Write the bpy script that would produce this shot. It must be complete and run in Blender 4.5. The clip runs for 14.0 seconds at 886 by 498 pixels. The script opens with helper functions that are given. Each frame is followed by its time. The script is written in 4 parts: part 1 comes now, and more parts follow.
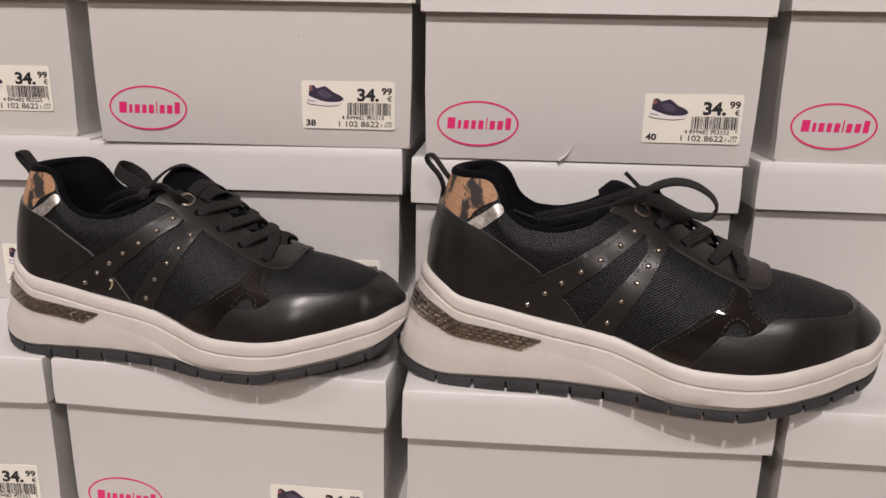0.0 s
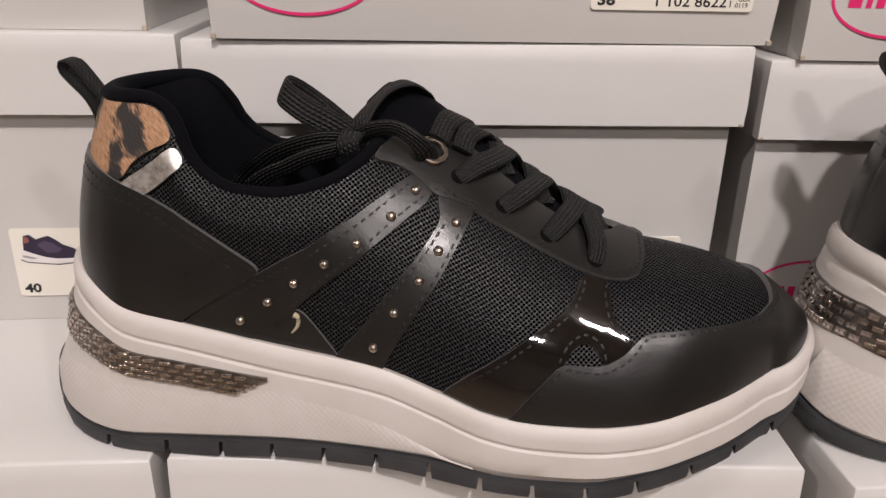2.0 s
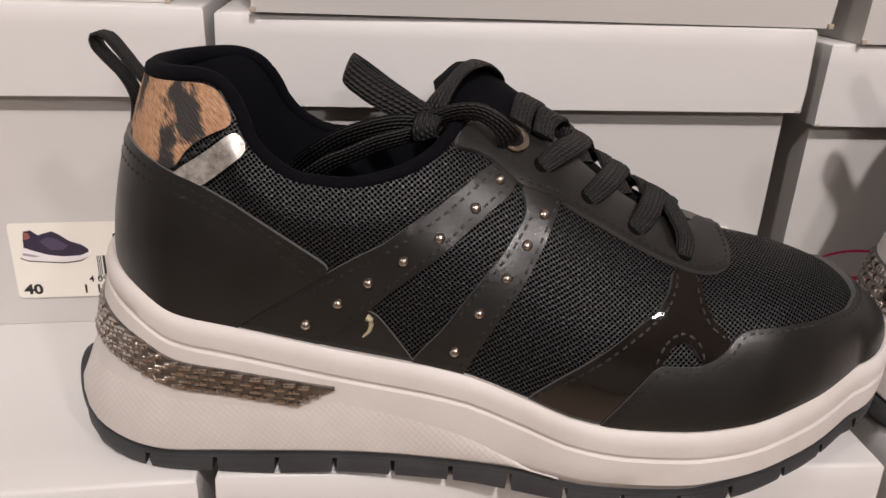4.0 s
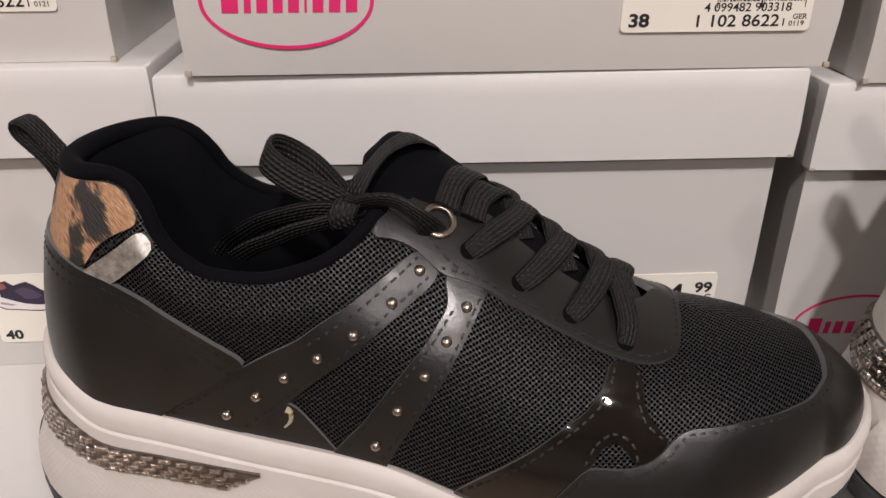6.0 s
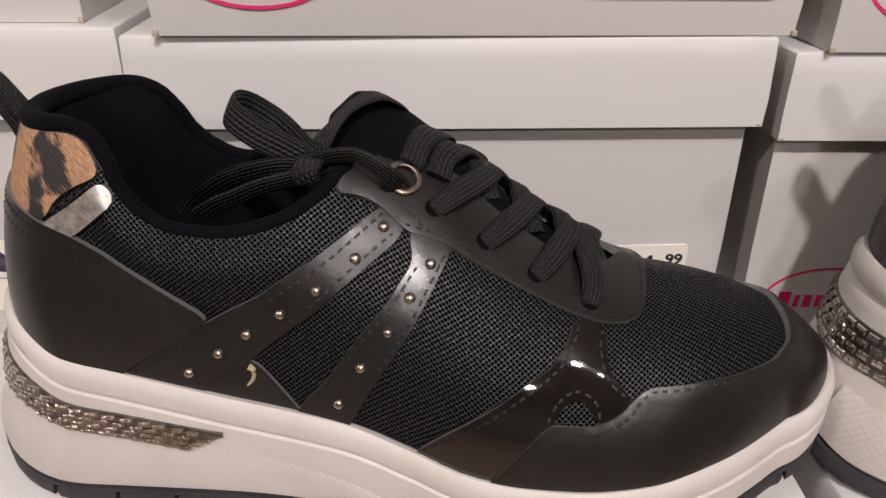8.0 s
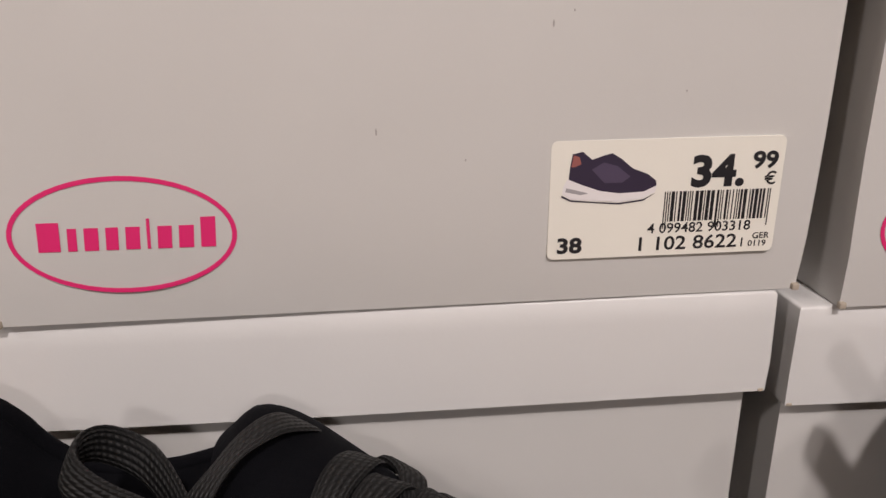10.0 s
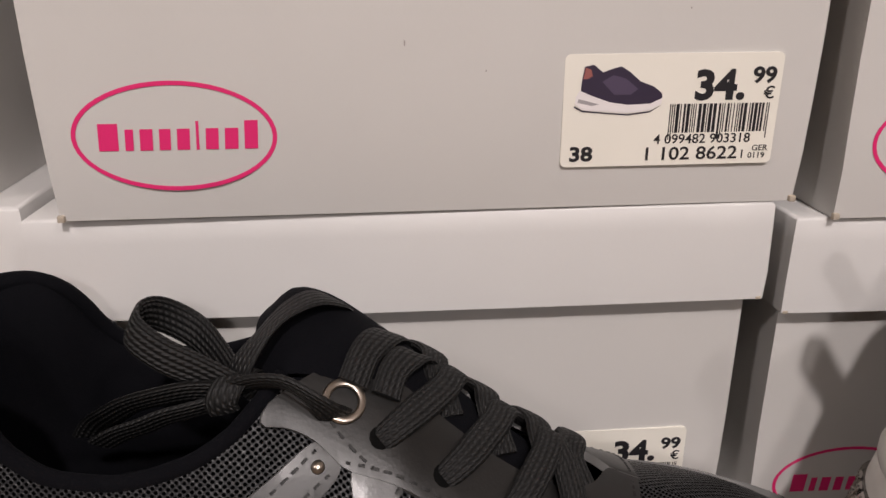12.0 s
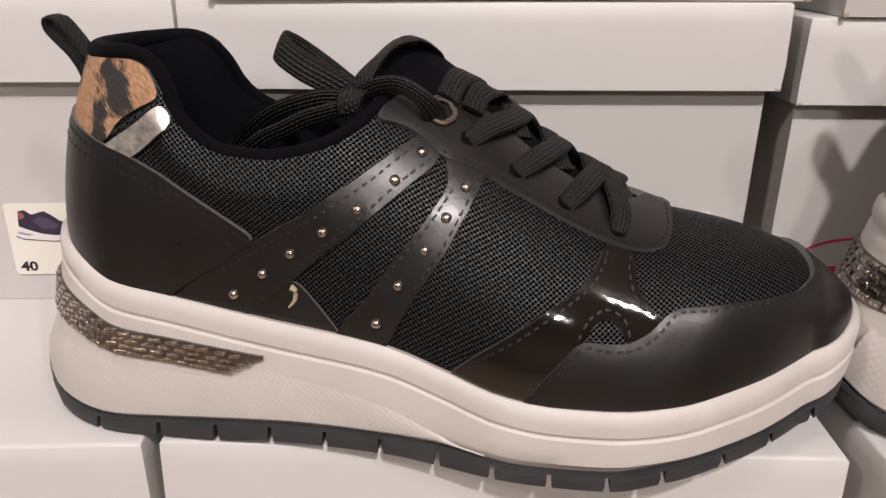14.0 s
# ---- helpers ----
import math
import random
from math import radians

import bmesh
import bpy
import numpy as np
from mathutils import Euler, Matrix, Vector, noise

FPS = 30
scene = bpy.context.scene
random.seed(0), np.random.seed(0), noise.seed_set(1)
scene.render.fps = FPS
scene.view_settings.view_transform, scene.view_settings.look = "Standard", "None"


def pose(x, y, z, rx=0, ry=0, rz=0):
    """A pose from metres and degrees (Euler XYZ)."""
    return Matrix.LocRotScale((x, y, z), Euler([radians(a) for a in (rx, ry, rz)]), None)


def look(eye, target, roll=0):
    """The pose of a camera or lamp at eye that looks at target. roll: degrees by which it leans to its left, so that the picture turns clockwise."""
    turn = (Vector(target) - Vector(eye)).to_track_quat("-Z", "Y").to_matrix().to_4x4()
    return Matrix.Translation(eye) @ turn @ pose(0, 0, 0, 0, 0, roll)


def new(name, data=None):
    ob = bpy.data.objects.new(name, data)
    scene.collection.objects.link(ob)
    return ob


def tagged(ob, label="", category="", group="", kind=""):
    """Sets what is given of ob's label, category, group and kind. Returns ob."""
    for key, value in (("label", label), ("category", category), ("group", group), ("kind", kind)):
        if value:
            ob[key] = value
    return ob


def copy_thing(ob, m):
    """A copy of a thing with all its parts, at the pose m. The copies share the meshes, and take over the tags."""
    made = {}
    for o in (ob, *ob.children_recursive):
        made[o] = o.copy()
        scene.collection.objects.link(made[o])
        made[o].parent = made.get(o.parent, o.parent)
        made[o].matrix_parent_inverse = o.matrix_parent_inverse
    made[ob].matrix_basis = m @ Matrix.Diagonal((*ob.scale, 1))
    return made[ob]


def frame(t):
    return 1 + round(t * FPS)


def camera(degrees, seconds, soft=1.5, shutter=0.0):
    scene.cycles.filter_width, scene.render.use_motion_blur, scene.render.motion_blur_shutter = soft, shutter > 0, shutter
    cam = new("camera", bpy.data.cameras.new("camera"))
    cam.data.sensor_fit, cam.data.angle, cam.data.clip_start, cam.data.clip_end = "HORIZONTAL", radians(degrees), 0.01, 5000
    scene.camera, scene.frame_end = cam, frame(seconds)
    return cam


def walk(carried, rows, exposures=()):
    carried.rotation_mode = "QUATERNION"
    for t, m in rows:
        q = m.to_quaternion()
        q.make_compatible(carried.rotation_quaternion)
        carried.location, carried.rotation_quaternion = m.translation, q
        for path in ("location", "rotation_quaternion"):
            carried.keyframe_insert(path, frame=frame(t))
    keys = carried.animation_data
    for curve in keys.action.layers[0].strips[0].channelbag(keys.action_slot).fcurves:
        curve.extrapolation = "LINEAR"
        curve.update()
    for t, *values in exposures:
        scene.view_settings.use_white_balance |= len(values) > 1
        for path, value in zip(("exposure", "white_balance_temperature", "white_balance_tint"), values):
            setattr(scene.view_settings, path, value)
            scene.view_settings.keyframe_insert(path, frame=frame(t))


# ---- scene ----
cam = camera(60.8, 14.0)
PATH = [
    (0, (0.033, 0.061, 1.32), (-0.036, 1.99, 0.796), 1.1),
    (0.5, (-0.009, 0.087, 1.317), (-0.075, 2.01, 0.771), 1.0),
    (1, (-0.122, 0.184, 1.315), (-0.064, 2.075, 0.664), 1.5),
    (1.5, (-0.161, 0.26, 1.298), (-0.004, 2.111, 0.557), 1.9),
    (2, (-0.162, 0.283, 1.284), (0.005, 2.132, 0.54), 1.3),
    (2.5, (-0.163, 0.294, 1.28), (0.045, 2.129, 0.512), 1.6),
    (3, (-0.186, 0.304, 1.277), (0.106, 2.129, 0.511), 2.3),
    (3.2, (-0.206, 0.31, 1.277), (0.126, 2.128, 0.511), 2.7),
    (5.3, (-0.176, 0.3, 1.279), (0.074, 2.126, 0.504), 1.8),
    (5.5, (-0.169, 0.304, 1.291), (0.039, 2.125, 0.492), 1.1),
    (6, (-0.156, 0.328, 1.312), (-0.04, 2.106, 0.404), -0.1),
    (6.5, (-0.151, 0.334, 1.31), (-0.063, 2.091, 0.358), -0.2),
    (7, (-0.149, 0.328, 1.299), (-0.045, 2.087, 0.353), 0.2),
    (7.2, (-0.15, 0.322, 1.298), (-0.029, 2.082, 0.358), 0.5),
    (9.3, (-0.149, 0.333, 1.319), (0.046, 2.182, 0.582), 0.4),
    (9.5, (-0.147, 0.352, 1.323), (0.072, 2.216, 0.63), 0.2),
    (10, (-0.133, 0.391, 1.331), (0.103, 2.267, 0.68), -0.2),
    (10.5, (-0.125, 0.409, 1.332), (0.128, 2.284, 0.683), -0.4),
    (11, (-0.122, 0.416, 1.327), (0.145, 2.294, 0.693), -0.6),
    (11.5, (-0.121, 0.407, 1.327), (0.122, 2.282, 0.674), -0.4),
    (12, (-0.137, 0.367, 1.316), (0.052, 2.235, 0.626), -0.1),
    (12.5, (-0.149, 0.33, 1.299), (-0.005, 2.194, 0.588), 0.0),
    (13, (-0.154, 0.307, 1.284), (-0.039, 2.16, 0.542), 0.4),
    (13.5, (-0.156, 0.304, 1.271), (-0.053, 2.152, 0.512), 0.6),
    (14, (-0.156, 0.297, 1.269), (-0.053, 2.148, 0.517), 0.6),
]
EXPOSURES = [(0, -0.10), (1, -0.12), (2, -0.04), (3, 0.05), (6, -0.02), (7, 0.04), (9.5, -0.06), (10.5, -0.25), (11, -0.25), (12, -0.08), (12.5, 0.04), (13.5, 0.1), (14, 0.1)]
walk(cam, [(t, look(eye, target, roll)) for t, eye, target, roll in PATH], EXPOSURES)

# ---- world and light ----
world = bpy.data.worlds.new("world")
world.use_nodes = True
world.node_tree.nodes["Background"].inputs["Color"].default_value = (0.95, 0.97, 1.0, 1)
world.node_tree.nodes["Background"].inputs["Strength"].default_value = 0.02
scene.world = world
LAMPS = [(-0.02, -0.85, 190, 0.045), (0.75, -0.8, 52, 0.05), (-1.7, -0.6, 90, 0.12), (0.1, -2.6, 190, 0.12)]
CEILING = 2.75
for i, (x, y, watts, radius) in enumerate(LAMPS):
    bulb = bpy.data.lights.new("ceiling_spot_light", "AREA")
    bulb.shape, bulb.size, bulb.energy, bulb.color = "DISK", 2 * radius, watts * 0.142, (0.972, 0.88, 0.862)
    lamp_ob = new("ceiling_spot_light", bulb)
    lamp_ob.matrix_world = look((x, y, CEILING - 0.06), (-0.05 if i < 2 else x, 0.5 if i < 2 else y + 0.6, 1.1))


# ---- materials ----
def material(name, color, rough=0.5, metal=0.0, coat=0.0, spec=0.5):
    m = bpy.data.materials.new(name)
    m.use_nodes = True
    nt = m.node_tree
    b = nt.nodes["Principled BSDF"]
    b.inputs["Base Color"].default_value = (*color, 1)
    b.inputs["Roughness"].default_value = rough
    b.inputs["Metallic"].default_value = metal
    b.inputs["Coat Weight"].default_value = coat
    b.inputs["Specular IOR Level"].default_value = spec
    return m, nt, b


def coords(nt, kind="Object", scale=1.0, turn=0.0, stretch=(1, 1, 1)):
    c = nt.nodes.new("ShaderNodeTexCoord")
    mp = nt.nodes.new("ShaderNodeMapping")
    mp.inputs["Scale"].default_value = [scale * s for s in stretch]
    mp.inputs["Rotation"].default_value = (0, 0, radians(turn))
    nt.links.new(c.outputs[kind], mp.inputs["Vector"])
    return mp.outputs["Vector"]


def noise_tex(nt, vec, scale, detail=3.0, rough=0.55):
    n = nt.nodes.new("ShaderNodeTexNoise")
    n.inputs["Scale"].default_value, n.inputs["Detail"].default_value, n.inputs["Roughness"].default_value = scale, detail, rough
    nt.links.new(vec, n.inputs["Vector"])
    return n.outputs["Fac"]


def ramp(nt, fac, *stops):
    r = nt.nodes.new("ShaderNodeValToRGB")
    while len(r.color_ramp.elements) < len(stops):
        r.color_ramp.elements.new(0.5)
    for e, (p, c) in zip(r.color_ramp.elements, stops):
        e.position, e.color = p, (*c, 1) if len(c) == 3 else (c[0], c[0], c[0], 1)
    nt.links.new(fac, r.inputs["Fac"])
    return r.outputs["Color"]


def bump(nt, b, height, strength, distance=0.001, base=None):
    n = nt.nodes.new("ShaderNodeBump")
    n.inputs["Strength"].default_value, n.inputs["Distance"].default_value = strength, distance
    nt.links.new(height, n.inputs["Height"])
    if base:
        nt.links.new(base, n.inputs["Normal"])
    nt.links.new(n.outputs["Normal"], b.inputs["Normal"])
    return n.outputs["Normal"]


def maths(nt, op, a, b=0.0, clamp=False):
    n = nt.nodes.new("ShaderNodeMath")
    n.operation, n.use_clamp = op, clamp
    for i, v in enumerate((a, b)):
        if isinstance(v, (int, float)):
            n.inputs[i].default_value = v
        else:
            nt.links.new(v, n.inputs[i])
    return n.outputs[0]


def card(name, color, rough):
    m, nt, b = material(name, color, rough)
    v = coords(nt)
    big, fine = noise_tex(nt, v, 14, 4), noise_tex(nt, v, 900, 2)
    nt.links.new(ramp(nt, big, (0.3, [c * 0.955 for c in color]), (0.75, color)), b.inputs["Base Color"])
    nt.links.new(ramp(nt, noise_tex(nt, v, 60, 3), (0.3, (rough - 0.06,)), (0.7, (rough + 0.08,))), b.inputs["Roughness"])
    first = bump(nt, b, big, 0.10, 0.004)
    bump(nt, b, fine, 0.06, 0.0003, first)
    return m


CARD = card("grey_coated_card", (0.60, 0.585, 0.565), 0.42)
LID = card("white_coated_card", (0.67, 0.66, 0.648), 0.40)
EDGE = material("raw_card_edge", (0.42, 0.36, 0.29), 0.85)[0]
SCUFF = material("grey_scuff", (0.33, 0.31, 0.29), 0.7)[0]
PAPER = card("label_paper", (0.83, 0.80, 0.72), 0.45)
INK = material("black_ink", (0.012, 0.011, 0.014), 0.5)[0]
PINK = material("pink_print", (0.72, 0.022, 0.16), 0.45)[0]
PICTURE = [material(n, c, 0.5)[0] for n, c in (("print_dark", (0.03, 0.02, 0.045)), ("print_white", (0.78, 0.74, 0.74)), ("print_brown", (0.30, 0.10, 0.09)), ("print_grey", (0.35, 0.33, 0.34)), ("print_sheen", (0.075, 0.055, 0.10)))]


def leather(name, color, rough, grain=0.25):
    m, nt, b = material(name, color, rough, spec=0.55)
    v = coords(nt)
    vo = nt.nodes.new("ShaderNodeTexVoronoi")
    vo.inputs["Scale"].default_value = 1100
    nt.links.new(v, vo.inputs["Vector"])
    n = noise_tex(nt, v, 120, 4)
    first = bump(nt, b, vo.outputs["Distance"], grain, 0.0004)
    second = bump(nt, b, n, 0.035, 0.0014, first)
    crease = noise_tex(nt, coords(nt, "Object", 1, 25, (1, 1, 2.4)), 260, 5, 0.65)
    bump(nt, b, ramp(nt, crease, (0.40, (0.0,)), (0.62, (1.0,))), 0.035, 0.0004, second)
    nt.links.new(ramp(nt, noise_tex(nt, v, 35, 3), (0.3, (rough - 0.06,)), (0.7, (rough + 0.08,))), b.inputs["Roughness"])
    nt.links.new(ramp(nt, noise_tex(nt, v, 50, 4), (0.35, color), (0.8, [c * 1.5 for c in color])), b.inputs["Base Color"])
    return m


LEATHER = leather("black_smooth_leather", (0.0085, 0.0083, 0.0081), 0.33, 0.05)
PATENT, nt, b = material("black_patent_leather", (0.006, 0.005, 0.005), 0.06, coat=1.0)
b.inputs["Coat Roughness"].default_value = 0.02
bump(nt, b, noise_tex(nt, coords(nt), 75, 2), 0.11, 0.002)


def knit(name, pitch, thread, hole, rough):
    """Open-work fabric of staggered round pores."""
    m, nt, b = material(name, thread, rough, spec=0.5)
    v = coords(nt, "UV", 1 / pitch, 45)
    vo = nt.nodes.new("ShaderNodeTexVoronoi")
    vo.voronoi_dimensions = "2D"
    vo.inputs["Scale"].default_value, vo.inputs["Randomness"].default_value = 1.0, 0.07
    nt.links.new(v, vo.inputs["Vector"])
    d = vo.outputs["Distance"]
    glint = noise_tex(nt, coords(nt, "UV", 1), 1300, 2)
    # Random flecks of thread are coloured lighter, as painted-in glints.
    bright = ramp(nt, glint, (0.50, thread), (0.72, [c * 2.8 for c in thread]))
    mix = nt.nodes.new("ShaderNodeMix")
    mix.data_type = "RGBA"
    nt.links.new(ramp(nt, d, (0.33, (0.0,)), (0.46, (1.0,))), mix.inputs["Factor"])
    mix.inputs["A"].default_value = (*hole, 1)
    nt.links.new(bright, mix.inputs["B"])
    nt.links.new(mix.outputs["Result"], b.inputs["Base Color"])
    h = ramp(nt, d, (0.22, (0.0,)), (0.50, (1.0,)))
    shine = maths(nt, "MULTIPLY", ramp(nt, d, (0.26, (0.0,)), (0.48, (1.0,))), ramp(nt, glint, (0.45, (0.20,)), (0.70, (0.65,))))
    nt.links.new(shine, b.inputs["Specular IOR Level"])
    first = bump(nt, b, h, 0.28, 0.0005)
    bump(nt, b, glint, 0.15, 0.0003, first)
    return m


MESH = knit("black_mesh_fabric", 0.00118, (0.0150, 0.0152, 0.0170), (0.0006, 0.0006, 0.0007), 0.42)
VAMP = knit("fine_black_mesh_fabric", 0.00108, (0.0150, 0.0152, 0.0170), (0.0008, 0.0008, 0.0010), 0.45)
LINING, nt, b = material("black_lining", (0.0018, 0.0019, 0.0032), 0.9, spec=0.12)
b.inputs["Sheen Weight"].default_value = 0.01
b.inputs["Sheen Tint"].default_value = (0.5, 0.55, 0.7, 1)
bump(nt, b, noise_tex(nt, coords(nt), 2200, 2), 0.5, 0.0004)

LACE, nt, b = material("black_braided_lace", (0.014, 0.014, 0.014), 0.62, spec=0.35)
v = coords(nt, "UV", 1)
wv = nt.nodes.new("ShaderNodeTexWave")
wv.wave_type, wv.bands_direction = "BANDS", "Y"
wv.inputs["Scale"].default_value, wv.inputs["Distortion"].default_value = 260, 0.0
nt.links.new(v, wv.inputs["Vector"])
wx = nt.nodes.new("ShaderNodeTexWave")
wx.wave_type, wx.bands_direction = "BANDS", "DIAGONAL"
wx.inputs["Scale"].default_value, wx.inputs["Distortion"].default_value = 330, 1.2
nt.links.new(v, wx.inputs["Vector"])
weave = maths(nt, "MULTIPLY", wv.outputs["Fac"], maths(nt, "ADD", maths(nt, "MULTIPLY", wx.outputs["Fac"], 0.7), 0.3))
# Shade in the furrows between strands is put into the colour.
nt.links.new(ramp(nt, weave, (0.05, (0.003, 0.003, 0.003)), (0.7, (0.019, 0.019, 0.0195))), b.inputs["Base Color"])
bump(nt, b, weave, 0.9, 0.0007)

WHITE, nt, b = material("white_foam_sole", (0.80, 0.765, 0.73), 0.5)
v = coords(nt)
b.inputs["Subsurface Weight"].default_value = 0.0
nt.links.new(ramp(nt, noise_tex(nt, v, 45, 4), (0.35, (0.63, 0.60, 0.572)), (0.8, (0.565, 0.525, 0.49))), b.inputs["Base Color"])
bump(nt, b, noise_tex(nt, v, 700, 3), 0.12, 0.0006)
HATCH, nt, b = material("white_hatched_sole", (0.80, 0.765, 0.73), 0.55)
v = coords(nt, "UV", 1, 0)
w1 = nt.nodes.new("ShaderNodeTexWave")
w1.bands_direction = "DIAGONAL"
w1.inputs["Scale"].default_value = 270
nt.links.new(v, w1.inputs["Vector"])
w2 = nt.nodes.new("ShaderNodeTexWave")
w2.bands_direction = "DIAGONAL"
w2.inputs["Scale"].default_value = 270
nt.links.new(coords(nt, "UV", 1, 75), w2.inputs["Vector"])
bump(nt, b, maths(nt, "ADD", w1.outputs["Fac"], w2.outputs["Fac"]), 0.14, 0.0004)
nt.links.new(ramp(nt, noise_tex(nt, coords(nt), 45, 4), (0.35, (0.63, 0.60, 0.572)), (0.8, (0.565, 0.525, 0.49))), b.inputs["Base Color"])

RUBBER, nt, b = material("dark_grey_rubber", (0.030, 0.031, 0.034), 0.6)
v = coords(nt)
nt.links.new(ramp(nt, noise_tex(nt, v, 60, 4), (0.3, (0.024, 0.025, 0.028)), (0.8, (0.045, 0.046, 0.05))), b.inputs["Base Color"])
bump(nt, b, noise_tex(nt, v, 900, 3), 0.25, 0.0004)
PLATE, nt, b = material("gunmetal_plastic", (0.30, 0.275, 0.255), 0.30, metal=0.9)
v = coords(nt)
bump(nt, b, noise_tex(nt, v, 1300, 3), 0.15, 0.0004)
nt.links.new(ramp(nt, noise_tex(nt, v, 300, 3), (0.35, (0.13, 0.115, 0.105)), (0.65, (0.26, 0.24, 0.22))), b.inputs["Base Color"])
LINK, nt, b = material("bright_gunmetal_links", (0.50, 0.46, 0.43), 0.2, metal=1.0)
bump(nt, b, noise_tex(nt, coords(nt), 1500, 2), 0.2, 0.0003)
SILVER, nt, b = material("crackled_silver_leather", (0.42, 0.40, 0.37), 0.44, metal=0.85)
v = coords(nt)
bump(nt, b, noise_tex(nt, v, 700, 4), 0.12, 0.0004)
nt.links.new(ramp(nt, noise_tex(nt, v, 420, 5, 0.7), (0.32, (0.30, 0.28, 0.26)), (0.6, (0.66, 0.64, 0.60))), b.inputs["Base Color"])
CUT = material("bare_cut_edge", (0.13, 0.128, 0.125), 0.6)[0]
HOLE = material("dark_hole", (0.002, 0.002, 0.002), 0.9, spec=0.1)[0]
RIVET = material("aged_nickel", (0.42, 0.37, 0.32), 0.28, metal=1.0)[0]
THREAD, nt, b = material("black_thread", (0.005, 0.005, 0.005), 0.6)
GLUE = material("dried_glue", (0.42, 0.37, 0.24), 0.5)[0]
FUR, nt, b = material("leopard_print_hair", (0.4, 0.2, 0.08), 0.6)
v = coords(nt, "UV", 1, 28)
warp = nt.nodes.new("ShaderNodeMapping")
warp.inputs["Scale"].default_value = (42, 78, 1)
nt.links.new(v, warp.inputs["Vector"])
spots = noise_tex(nt, warp.outputs["Vector"], 1.0, 3.5, 0.5)
hair = nt.nodes.new("ShaderNodeMapping")
hair.inputs["Scale"].default_value = (380, 3200, 1)
nt.links.new(v, hair.inputs["Vector"])
strands = noise_tex(nt, hair.outputs["Vector"], 1.0, 3)
tan = ramp(nt, strands, (0.3, (0.24, 0.115, 0.055)), (0.5, (0.40, 0.215, 0.11)), (0.75, (0.58, 0.39, 0.25)))
mix = nt.nodes.new("ShaderNodeMix")
mix.data_type = "RGBA"
edge = maths(nt, "ADD", spots, maths(nt, "MULTIPLY", maths(nt, "SUBTRACT", strands, 0.5), 0.16))
nt.links.new(ramp(nt, edge, (0.44, (1.0,)), (0.49, (0.0,))), mix.inputs["Factor"])
nt.links.new(tan, mix.inputs["A"])
mix.inputs["B"].default_value = (0.014, 0.011, 0.010, 1)
nt.links.new(mix.outputs["Result"], b.inputs["Base Color"])
bump(nt, b, strands, 0.8, 0.0006)


def plaster(name, color, rough=0.85):
    m, nt, b = material(name, color, rough)
    v = coords(nt)
    nt.links.new(ramp(nt, noise_tex(nt, v, 3, 5), (0.3, [c * 0.93 for c in color]), (0.7, color)), b.inputs["Base Color"])
    bump(nt, b, noise_tex(nt, v, 120, 3), 0.15, 0.002)
    return m


WALL, FLOOR, SHELF = plaster("shop_wall_paint", (0.58, 0.54, 0.50)), plaster("brown_floor", (0.52, 0.40, 0.29), 0.45), plaster("shelf_board", (0.62, 0.60, 0.57), 0.5)
GLOW, nt, b = material("lamp_glow", (1, 1, 1), 0.5)
b.inputs["Emission Color"].default_value, b.inputs["Emission Strength"].default_value = (1.0, 0.93, 0.85, 1), 12.0
STEEL = material("white_lamp_housing", (0.7, 0.7, 0.7), 0.4)[0]


# ---- building helpers ----
def part(name, bm, mat, parent, label="", smooth=True):
    me = bpy.data.meshes.new(name)
    bm.normal_update()
    bm.to_mesh(me)
    bm.free()
    me.materials.append(mat)
    if smooth:
        me.shade_smooth()
        me.set_sharp_from_angle(angle=radians(42))
    ob = new(name, me)
    if parent:
        ob.parent = parent
    if label:
        ob["label"] = label
    return ob


def thing(name, m, label, category, group="", kind=""):
    ob = tagged(new(name), label, category, group, kind)
    ob.empty_display_size = 0.02
    ob.matrix_world = m
    return ob


def block(bm, x0, y0, z0, x1, y1, z1, bevel=0.0):
    made = bmesh.ops.create_cube(bm, size=1.0)["verts"]
    for vt in made:
        vt.co = Vector((x0 + (vt.co.x + 0.5) * (x1 - x0), y0 + (vt.co.y + 0.5) * (y1 - y0), z0 + (vt.co.z + 0.5) * (z1 - z0)))
    if bevel:
        es = list({e for vt in made for e in vt.link_edges})
        bmesh.ops.bevel(bm, geom=es, offset=bevel, segments=2, affect="EDGES", profile=0.5)
    return bm


def sheet(bm, rows, close=False, uvs=None, flip=False):
    """Quads between rows of points."""
    vs = [[bm.verts.new(p) for p in r] for r in rows]
    lay = bm.loops.layers.uv.verify() if uvs else None
    for i in range(len(vs) - 1):
        n = len(vs[i])
        for j in range(n if close else n - 1):
            k = (j + 1) % n
            idx = [(i, j), (i, k), (i + 1, k), (i + 1, j)]
            if flip:
                idx.reverse()
            if len({vs[a][c] for a, c in idx}) < 4:
                continue
            fc = bm.faces.new([vs[a][c] for a, c in idx])
            if uvs:
                for lp, (a, c) in zip(fc.loops, idx):
                    lp[lay].uv = uvs[a][c]
    return vs


def spline(points, step):
    """Points along a Catmull-Rom curve, about one a step."""
    ps = [Vector(p) for p in points]
    out = []
    for i in range(len(ps) - 1):
        p0, p1, p2, p3 = ps[max(0, i - 1)], ps[i], ps[i + 1], ps[min(len(ps) - 1, i + 2)]
        n = max(1, round((p2 - p1).length / step))
        for k in range(n):
            t = k / n
            out.append(0.5 * (2 * p1 + (p2 - p0) * t + (2 * p0 - 5 * p1 + 4 * p2 - p3) * t * t + (3 * p1 - p0 - 3 * p2 + p3) * t**3))
    out.append(ps[-1])
    return out


